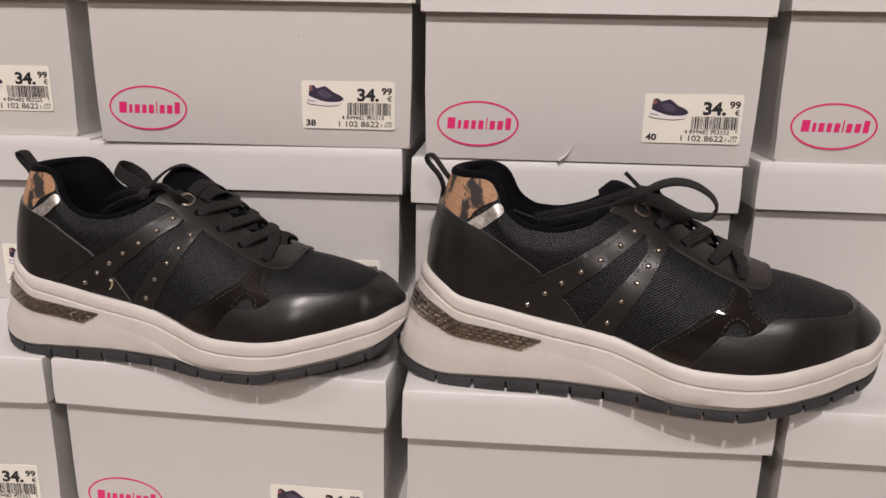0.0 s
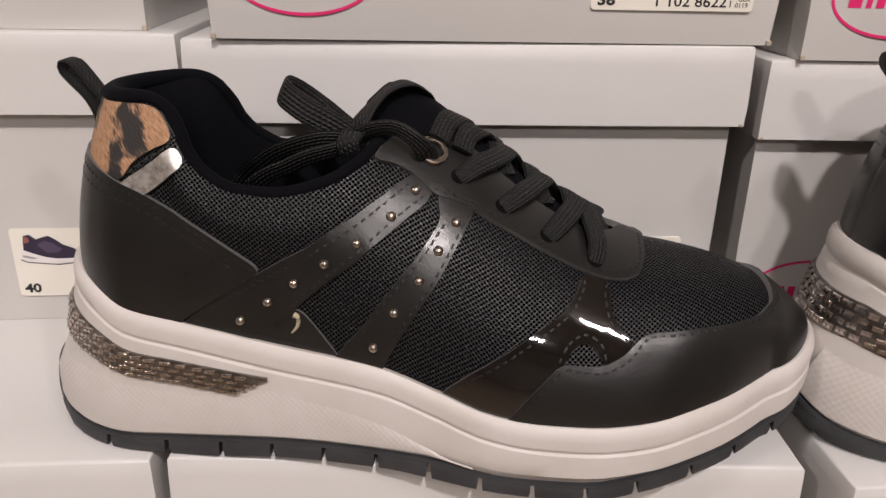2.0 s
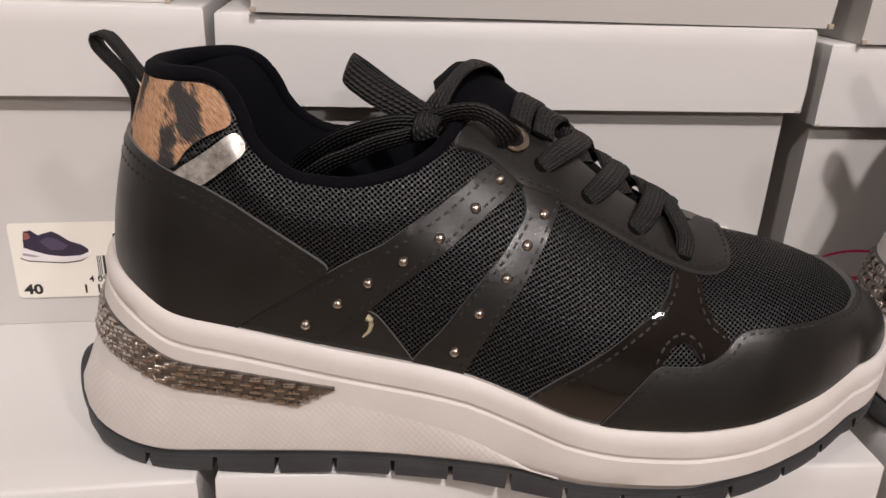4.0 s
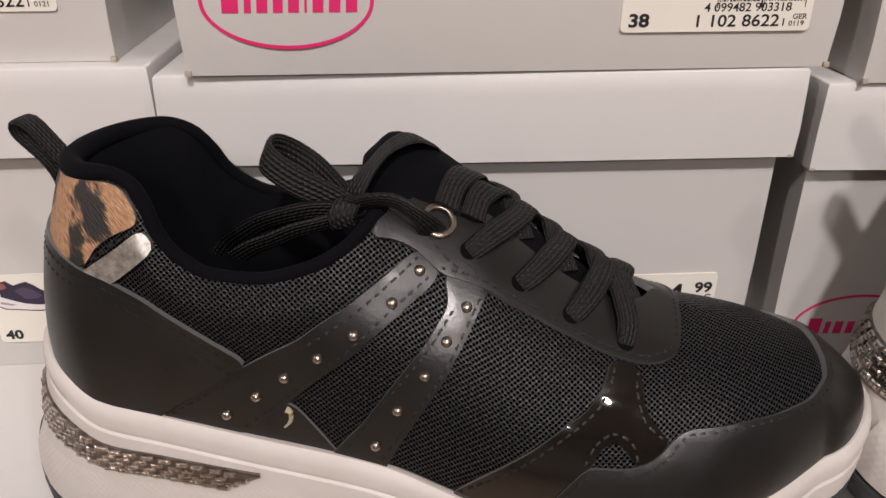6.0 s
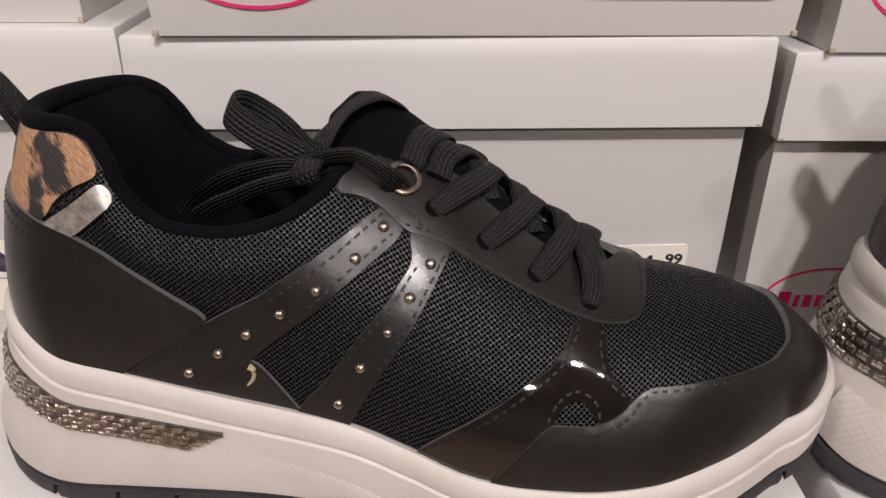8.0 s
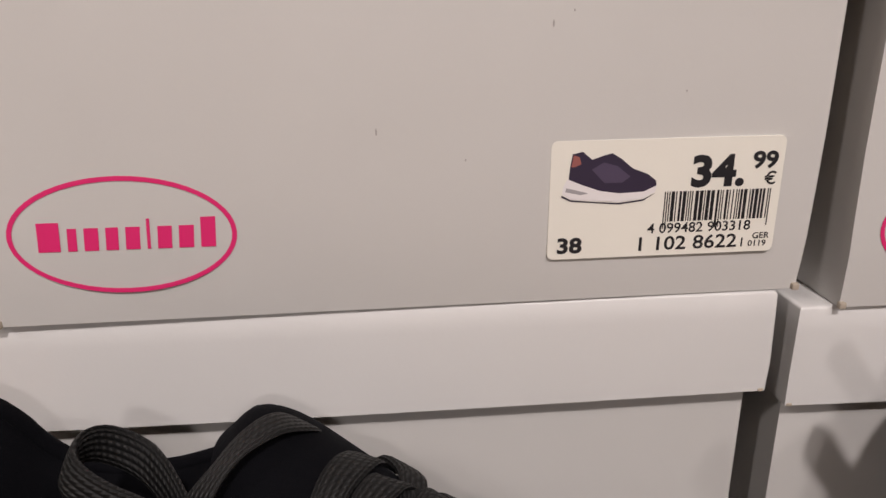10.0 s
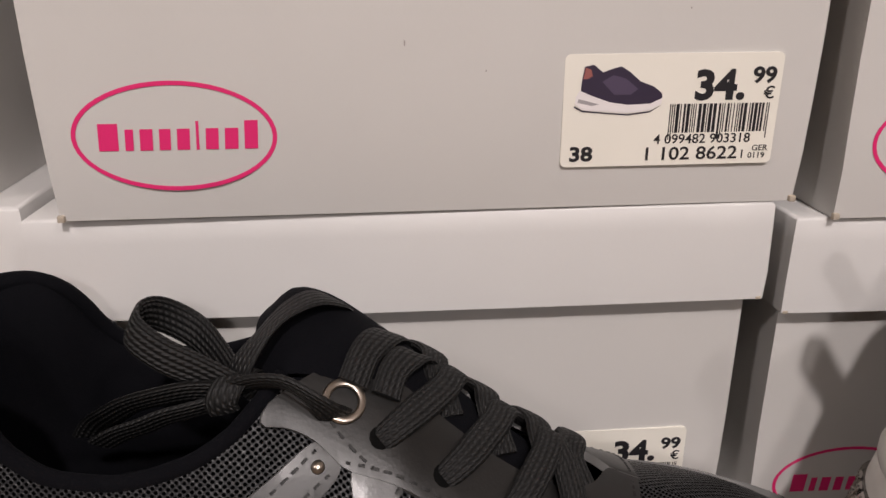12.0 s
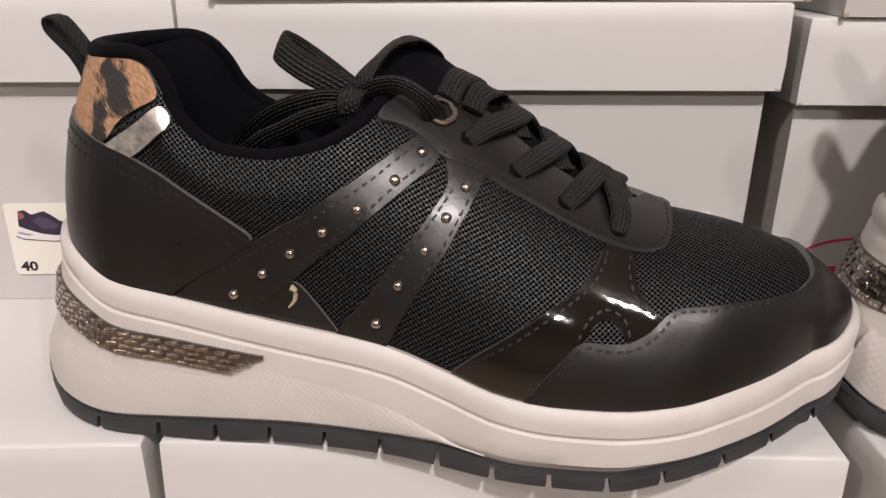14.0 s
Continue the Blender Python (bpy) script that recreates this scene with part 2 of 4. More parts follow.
def ribbon(bm, points, sides, wide=0.0078, thick=0.0017, step=0.0018, taper=1.0):
    """A flat lace along points; sides: the way across it at each point."""
    ps = spline(points, step)
    ss = spline([Vector(s).normalized() for s in sides], 0.08)
    rows, uvs, run = [], [], 0.0
    for i, p in enumerate(ps):
        t = (ps[min(i + 1, len(ps) - 1)] - ps[max(0, i - 1)]).normalized()
        k = i / (len(ps) - 1) * (len(ss) - 1)
        s = ss[int(k)].lerp(ss[min(len(ss) - 1, int(k) + 1)], k - int(k))
        s = (s - t * s.dot(t)).normalized()
        n = t.cross(s)
        if i:
            run += (p - ps[i - 1]).length
        row, uv = [], []
        wk = wide * (taper + (1 - taper) * min(1.0, i * 4.0 / len(ps)) ** 0.6)
        for j in range(12):
            a = 2 * math.pi * j / 12
            c, d = math.cos(a), math.sin(a)
            row.append(p + s * (wk / 2 * math.copysign(abs(c) ** 0.7, c)) + n * (thick / 2 * math.copysign(abs(d) ** 0.8, d)))
            uv.append((run, c * wide / 2))
        rows.append(row)
        uvs.append(uv)
    vs = sheet(bm, rows, True, uvs)
    bm.faces.new(vs[0][::-1])
    bm.faces.new(vs[-1])


def tube(bm, points, radius, n=10, step=0.002, squash=1.0):
    ps = spline(points, step)
    rows, uvs, run = [], [], 0.0
    for i, p in enumerate(ps):
        t = (ps[min(i + 1, len(ps) - 1)] - ps[max(0, i - 1)]).normalized()
        s = t.cross(Vector((0, 0, 1)))
        s = s.normalized() if s.length > 0.01 else Vector((0, 1, 0))
        u = s.cross(t)
        r = radius(i / (len(ps) - 1)) if callable(radius) else radius
        if i:
            run += (p - ps[i - 1]).length
        rows.append([p + s * (r * squash * math.cos(2 * math.pi * j / n)) + u * (r * math.sin(2 * math.pi * j / n)) for j in range(n)])
        uvs.append([(run, r * 6.28 * j / n) for j in range(n)])
    vs = sheet(bm, rows, True, uvs)
    bm.faces.new(vs[0][::-1])
    bm.faces.new(vs[-1])


def writing(name, text, size, x, z, y, parent, bold=0.0, align="LEFT", mat=INK, squeeze=1.0):
    """Built-in letters on an upright front, as a thin mesh."""
    fo = bpy.data.curves.new(name, "FONT")
    fo.body, fo.size, fo.align_x, fo.offset, fo.extrude, fo.resolution_u = text, size, align, bold, 0.00003, 3
    tmp = bpy.data.objects.new(name, fo)
    me = bpy.data.meshes.new_from_object(tmp)
    bpy.data.objects.remove(tmp)
    me.transform(Matrix.Translation((x, y, z)) @ Matrix.Rotation(math.pi / 2, 4, "X") @ Matrix.Diagonal((squeeze, 1, 1, 1)))
    me.materials.clear()
    me.materials.append(mat)
    ob = new(name, me)
    ob.parent = parent
    return ob


def flat(bm, pts, y):
    """An upright flat shape, given by x and z."""
    bm.faces.new([bm.verts.new((p[0], y, p[1])) for p in pts])


def oval(cx, cz, rx, rz, n=48):
    return [(cx + rx * math.cos(2 * math.pi * i / n), cz + rz * math.sin(2 * math.pi * i / n)) for i in range(n)]


# ---- the form of the shoe: x from heel to toe, y to the inner side, z up, in metres ----
def curve(*knots):
    """A smooth function through knots (x, y), level outside them."""
    xs, ys = [k[0] for k in knots], [k[1] for k in knots]
    tan = [0.0] * len(xs)
    for i in range(1, len(xs) - 1):
        a, b = (ys[i] - ys[i - 1]) / (xs[i] - xs[i - 1]), (ys[i + 1] - ys[i]) / (xs[i + 1] - xs[i])
        tan[i] = 0 if a * b <= 0 else 2 * a * b / (a + b)
    tan[0], tan[-1] = (ys[1] - ys[0]) / (xs[1] - xs[0]), (ys[-1] - ys[-2]) / (xs[-1] - xs[-2])

    def at(x):
        if x <= xs[0]:
            return ys[0]
        if x >= xs[-1]:
            return ys[-1]
        i = 0
        while xs[i + 1] < x:
            i += 1
        h = xs[i + 1] - xs[i]
        t = (x - xs[i]) / h
        return ((2 * t**3 - 3 * t**2 + 1) * ys[i] + (t**3 - 2 * t**2 + t) * h * tan[i]
                + (3 * t**2 - 2 * t**3) * ys[i + 1] + (t**3 - t**2) * h * tan[i + 1])
    return at


HEEL, TOE = 0.0155, 0.2695
plan = curve((0.04, 0.033), (0.09, 0.0335), (0.12, 0.036), (0.14, 0.0385), (0.165, 0.0425), (0.19, 0.0435), (0.21, 0.042), (0.228, 0.0372), (0.244, 0.0295), (0.25, 0.0262))
feather = curve((0.006, 0.0668), (0.015, 0.064), (0.024, 0.0608), (0.038, 0.0545), (0.056, 0.051), (0.09, 0.0445), (0.124, 0.0395), (0.141, 0.034), (0.158, 0.0285), (0.175, 0.0268), (0.19, 0.0268), (0.207, 0.028), (0.223, 0.031), (0.241, 0.0338), (0.261, 0.0378), (0.27, 0.041))
ridge = curve((0.0, 0.15), (0.09, 0.148), (0.122, 0.124), (0.146, 0.110), (0.156, 0.1015), (0.174, 0.0885), (0.195, 0.077), (0.208, 0.072), (0.221, 0.069), (0.239, 0.0635), (0.25, 0.0585), (0.257, 0.0535), (0.264, 0.048), (0.2695, 0.043))
peak = curve((0.0, 1.0), (0.08, 1.05), (0.115, 1.5), (0.14, 1.9), (0.19, 1.7), (0.215, 1.2), (0.24, 0.9), (0.27, 0.8))
collar = curve((0.006, 0.1225), (0.025, 0.1240), (0.038, 0.1248), (0.0465, 0.1225), (0.053, 0.1165), (0.058, 0.108), (0.064, 0.102), (0.075, 0.0965), (0.087, 0.0955), (0.102, 0.0985), (0.112, 0.1035), (0.119, 0.110), (0.123, 0.114))
throat = curve((0.118, 0.016), (0.125, 0.0125), (0.14, 0.0105), (0.18, 0.009), (0.196, 0.007), (0.204, 0.0))

bend = curve((0.0, 0.0), (0.165, 0.0), (0.205, 0.0018), (0.235, 0.0065), (0.255, 0.0115), (0.275, 0.0155))
skew = curve((0.05, 0.0), (0.09, 0.006), (0.13, 0.012), (0.19, 0.010), (0.23, 0.004), (0.26, 0.0))


def width(x):
    if x < 0.04:
        return 0.033 * math.sqrt(max(0.0, 1 - ((0.04 - x) / (0.04 - HEEL)) ** 2))
    if x > 0.25:
        return 0.0262 * max(0.0, 1 - ((x - 0.25) / (TOE - 0.25)) ** 2.0) ** 0.62
    return plan(x)


def unroll(x):
    """The length along the surface for x, even round heel and toe."""
    if x < 0.04:
        return 0.04 - 0.03 * math.asin(min(1.0, (0.04 - x) / (0.04 - HEEL)))
    if x > 0.25:
        return 0.25 + 0.024 * math.asin(min(1.0, (x - 0.25) / (TOE - 0.25)))
    return x


def roll(m):
    if m < 0.04:
        return 0.04 - (0.04 - HEEL) * math.sin(min(math.pi / 2, (0.04 - m) / 0.03))
    if m > 0.25:
        return 0.25 + (TOE - 0.25) * math.sin(min(math.pi / 2, (m - 0.25) / 0.024))
    return m


def section(x, a, side=-1):
    """A point of the upper: x along it, a from 0 at the sole to pi/2 at the middle line."""
    w, zb = width(x), feather(x)
    h = ridge(x) - zb
    z = zb + h * math.sin(a) ** 0.95
    y = bend(x) + skew(x) * (1.0 if side > 0 else math.sin(a) ** 8) + side * w * max(0.0, math.cos(a)) ** peak(x)
    lean = 0.0165 * min(1.0, max(0.0, (z - 0.066) / 0.058)) ** 1.6 * min(1.0, max(0.0, 1 - x / 0.07))
    return Vector((x + lean, y, z))


def top_angle(x):
    """Where the upper ends: the collar's edge, further on the throat's."""
    if x < 0.1225:
        f = (collar(x) - feather(x)) / (ridge(x) - feather(x))
        return math.asin(min(1.0, f) ** (1 / 0.95))
    if x < 0.204:
        return math.acos(min(1.0, (throat(x) / width(x)) ** (1 / peak(x))))
    return math.pi / 2


def on_upper(x, a, side=-1, out=0.0):
    """The same with its outward normal, lifted by out."""
    p = section(x, a, side)
    e = 0.0008
    x0, x1 = max(HEEL + 0.0003, x - e), min(TOE - 0.0003, x + e)
    du = section(x1, a, side) - section(x0, a, side)
    dv = section(x, min(math.pi / 2, a + 0.02), side) - section(x, max(0.0, a - 0.02), side)
    n = du.cross(dv) * -side
    n = n.normalized() if n.length > 1e-12 else Vector((0, 0, 1))
    return p + n * out, n


def swell(x, a, side):
    """How far the padded collar bulges."""
    z = section(x, a, side).z
    return 0.0022 * max(0.0, 1 - abs(z - collar(x) + 0.011) / 0.0115) * min(1.0, max(0.0, (0.121 - x) / 0.03)) * min(1.0, max(0.0, (x - 0.045) / 0.01))


LUG_GAPS = (0.0275, 0.047, 0.066, 0.084, 0.102, 0.120, 0.138, 0.155, 0.172, 0.189, 0.205, 0.223, 0.239, 0.254)
SOLE0, SOLE1 = -0.0005, 0.2725
sole_plan = curve((0.04, 0.0355), (0.09, 0.0365), (0.12, 0.0385), (0.14, 0.041), (0.165, 0.0452), (0.19, 0.0465), (0.21, 0.0448), (0.228, 0.0400), (0.244, 0.0325), (0.25, 0.0293))
sole_low = curve((-0.0005, 0.021), (0.0035, 0.0135), (0.013, 0.0078), (0.03, 0.0055), (0.05, 0.0065), (0.1, 0.0085), (0.138, 0.008), (0.16, 0.0055), (0.19, 0.006), (0.205, 0.0085), (0.223, 0.0115), (0.239, 0.0135), (0.255, 0.0172), (0.265, 0.0230), (0.2725, 0.033))
lug_low = curve((-0.0005, 0.013), (0.0035, 0.0065), (0.013, 0.0012), (0.03, 0.0), (0.06, 0.0), (0.09, 0.002), (0.12, 0.002), (0.15, 0.0), (0.19, 0.0), (0.206, 0.003), (0.225, 0.0068), (0.239, 0.0085), (0.255, 0.0118), (0.265, 0.0165), (0.2725, 0.026))


def sole_width(x):
    if x < 0.04:
        return 0.0355 * math.sqrt(max(0.0, 1 - ((0.04 - x) / (0.04 - SOLE0)) ** 2))
    if x > 0.25:
        return 0.0293 * max(0.0, 1 - ((x - 0.25) / (SOLE1 - 0.25)) ** 2) ** 0.55
    return sole_plan(x)


plate_top = curve((0.0, -0.0150), (0.045, -0.0132), (0.0865, -0.0112))
plate_foot = curve((0.0, -0.0302), (0.045, -0.0232), (0.072, -0.0215), (0.0865, -0.0205))


def leaned(p):
    """The sole's heel leans in towards its top."""
    k = min(1.0, max(0.0, (p.z - 0.010) / 0.038))
    return p + Vector(((0.0095 * k * k * (3 - 2 * k) + 0.0025 * max(0.0, p.z - 0.046) / 0.02) * max(0.0, 1 - (p.x - SOLE0) / 0.045), 0, 0))


def sole_ring(n=72):
    """Round the sole: place, outward way, length run."""
    xs = [(SOLE0 + SOLE1) / 2 - (SOLE1 - SOLE0) / 2 * math.cos(math.pi * i / n) for i in range(n + 1)]
    ps = [Vector((x, bend(x) - sole_width(x), 0)) for x in xs] + [Vector((x, bend(x) + 0.7 * skew(x) + sole_width(x), 0)) for x in xs[-2:0:-1]]
    out, run = [], 0.0
    for i, p in enumerate(ps):
        t = ps[(i + 1) % len(ps)] - ps[i - 1]
        if i:
            run += (p - ps[i - 1]).length
        out.append((p, Vector((t.y, -t.x, 0)).normalized(), run))
    return out


# Cut pieces of the upper: length along it and angle from the sole to the middle line.
PIECES = {
    "heel_counter": [(-0.0071, 0.50), (0.016, 0.49), (0.0317, 0.47), (0.0436, 0.44), (0.0586, 0.37), (0.0718, 0.30), (0.0838, 0.23), (0.0705, 0.12), (0.0559, 0.0), (0.03, 0.0), (0.01, 0.0), (-0.0071, 0.0)],
    "heel_patch": [(-0.0071, 0.735), (0.0189, 0.75), (0.0353, 0.785), (0.0428, 0.79), (0.0475, 0.77), (0.0508, 0.725), (0.0540, 0.665), (0.0540, 0.645), (0.0460, 0.60), (0.0397, 0.54), (0.0375, 0.46), (0.0285, 0.465), (0.016, 0.475), (-0.0071, 0.485)],
    "silver_band": [(0.0345 + 0.0210 * k / 7, 0.430 + 0.205 * k / 7) for k in range(8)] + [(0.0600 - 0.0160 * k / 7, 0.568 - 0.161 * k / 7) for k in range(8)],
    "studded_strap": [(0.0567, 0.0), (0.0705, 0.12), (0.0838, 0.23), (0.0981, 0.34), (0.111, 0.51), (0.1218, 0.71), (0.1292, 0.86), (0.136, 0.86), (0.1344, 0.75), (0.1238, 0.55), (0.1111, 0.33), (0.0949, 0.13), (0.0796, 0.0)],
    "corner_patch": [(0.078, 0.0), (0.0945, 0.135), (0.1013, 0.07), (0.1078, 0.0)],
    "second_strap": [(0.1068, 0.0), (0.1159, 0.13), (0.1242, 0.31), (0.1321, 0.49), (0.139, 0.70), (0.1364, 0.80), (0.1429, 0.88), (0.1505, 0.92), (0.145, 0.65), (0.1388, 0.42), (0.1309, 0.21), (0.1224, 0.0)],
    "eyestay": [(0.1287, 0.85), (0.1214, 0.85), (0.116, 0.80), (0.1176, 0.90), (0.1215, 0.97), (0.126, 1.06), (0.1321, 1.15), (0.1389, 1.18), (0.1476, 1.19), (0.1582, 1.18), (0.1671, 1.17), (0.1777, 1.17), (0.1883, 1.20), (0.1955, 1.32), (0.2, 1.5708), (0.2075, 1.5708), (0.2067, 1.22), (0.2047, 1.03), (0.1995, 0.93), (0.1925, 0.88), (0.1823, 0.87), (0.172, 0.875), (0.1616, 0.87), (0.15, 0.84), (0.1413, 0.81), (0.1355, 0.79)],
    "patent_overlay": [(0.1419, 0.0), (0.1525, 0.16), (0.1636, 0.32), (0.1783, 0.57), (0.1829, 0.72), (0.1843, 0.86), (0.1939, 0.86), (0.1928, 0.76), (0.1949, 0.61), (0.2012, 0.53), (0.198, 0.42), (0.1909, 0.36), (0.1893, 0.45), (0.1856, 0.47), (0.1815, 0.41), (0.1791, 0.31), (0.172, 0.17), (0.164, 0.0), (0.1528, 0.0)],
    "toe_cap": [(0.163, 0.0), (0.1713, 0.17), (0.1783, 0.32), (0.1848, 0.33), (0.1912, 0.35), (0.1978, 0.43), (0.2015, 0.53), (0.2062, 0.61), (0.2177, 0.64), (0.2316, 0.69), (0.2443, 0.78), (0.251, 1.02), (0.2528, 1.30), (0.2533, 1.5708), (0.27, 1.5708), (0.2868, 1.5708), (0.2868, 0.8), (0.2868, 0.0), (0.26, 0.0), (0.23, 0.0), (0.195, 0.0)],
}
GIRTH = 0.052


def cut_piece(bm, outline, out, side, rounded=True):
    """A cut of material laid on the upper, with its own thickness and turned-down edge."""
    from mathutils.geometry import delaunay_2d_cdt
    pts = [Vector((m, a * GIRTH)) for m, a in outline]
    rim = []
    for i, p in enumerate(pts):
        q = pts[(i + 1) % len(pts)]
        n = max(1, round((q - p).length / 0.0022))
        rim += [p.lerp(q, k / n) for k in range(n)]
    if rounded:
        for _ in range(2):
            rim = [(rim[i - 1] + 2 * rim[i] + rim[(i + 1) % len(rim)]) / 4 if all(abs(rim[i].y - e) > 1e-5 for e in (0, math.pi / 2 * GIRTH)) and -0.007 < rim[i].x < 0.2865 else rim[i] for i in range(len(rim))]
    n = len(rim)
    inner = []
    lo, hi = [min(c) for c in zip(*rim)], [max(c) for c in zip(*rim)]
    x = lo[0] + 0.0013
    while x < hi[0]:
        y = lo[1] + 0.0011
        while y < hi[1]:
            p = Vector((x + 0.0003 * math.sin(y * 4000), y))
            if min((p - r).length_squared for r in rim) > 0.0011**2:
                inner.append(p)
            y += 0.0026
        x += 0.0026
    co, _, faces, *_ = delaunay_2d_cdt(rim + inner, [(i, (i + 1) % n) for i in range(n)], [list(range(n))], 1, 1e-7)
    lay = bm.loops.layers.uv.verify()
    edge_count = {}
    for fc in faces:
        for i in range(len(fc)):
            k = frozenset((fc[i], fc[(i + 1) % len(fc)]))
            edge_count[k] = edge_count.get(k, 0) + 1
    border = {i for k, c in edge_count.items() if c == 1 for i in k}
    top, low = [], {}
    for i, c in enumerate(co):
        xx, aa = roll(c[0]), min(math.pi / 2, max(0.0, c[1] / GIRTH))
        pad = swell(xx, aa, side)
        top.append(bm.verts.new(on_upper(xx, aa, side, pad + out - (0.00015 if i in border else 0))[0]))
        if i in border:
            low[i] = bm.verts.new(on_upper(xx, aa, side, pad - 0.0004)[0])

    def add(vs, idx, edge=0):
        vs, idx = (vs, idx) if side < 0 else (vs[::-1], idx[::-1])
        try:
            fc = bm.faces.new(vs)
        except ValueError:
            return
        fc.material_index = edge
        for lp, i in zip(fc.loops, idx):
            lp[lay].uv = co[i]
    for fc in faces:
        add([top[i] for i in fc], list(fc))
        for i in range(len(fc)):
            a, c = fc[i], fc[(i + 1) % len(fc)]
            if edge_count[frozenset((a, c))] == 1:
                add([low[a], low[c], top[c], top[a]], [a, c, c, a], 1)


def stitches(bm, line, out, side, step=0.0027):
    """A row of short raised threads along a line on the upper."""
    ps = spline([(m, a * GIRTH, 0) for m, a in line], 0.0004)
    run, last = 0.0, None
    for i in range(1, len(ps)):
        run += (ps[i] - ps[i - 1]).length
        if last is None or run - last > step:
            last = run
            j = min(len(ps) - 1, i + 4)
            if j == i:
                continue
            pad = swell(roll(ps[i].x), ps[i].y / GIRTH, side)
            p, n = on_upper(roll(ps[i].x), ps[i].y / GIRTH, side, out + pad)
            q, _ = on_upper(roll(ps[j].x), ps[j].y / GIRTH, side, out + pad)
            t = (q - p)
            s = n.cross(t).normalized() * 0.00036
            mid = (p + q) / 2 + n * 0.00022
            vs = [bm.verts.new(c) for c in (p - s, p + s, q + s, q - s, mid - s * 0.8, mid + s * 0.8)]
            for idx in ((0, 1, 5, 4), (4, 5, 2, 3), (0, 4, 3), (1, 2, 5)):
                bm.faces.new([vs[k] for k in idx])


def dome(bm, p, n, radius, high):
    s = n.orthogonal().normalized()
    t = n.cross(s)
    rows = [[p + (s * math.cos(a) + t * math.sin(a)) * radius * c + n * high * h for a in [2 * math.pi * k / 12 for k in range(12)]] for c, h in ((1, -0.2), (1, 0.15), (0.86, 0.55), (0.55, 0.87), (0.2, 0.99))]
    vs = sheet(bm, rows, True)
    bm.faces.new(vs[-1])


def ring(bm, p, n, radius, wire):
    s = n.orthogonal().normalized()
    t = n.cross(s)
    rows = []
    for i in range(24):
        a = 2 * math.pi * i / 24
        d = s * math.cos(a) + t * math.sin(a)
        rows.append([p + d * (radius + wire * math.cos(b)) + n * (wire * 0.8 * math.sin(b)) for b in [2 * math.pi * k / 8 for k in range(8)]])
    rows.append(rows[0])
    sheet(bm, rows, True)


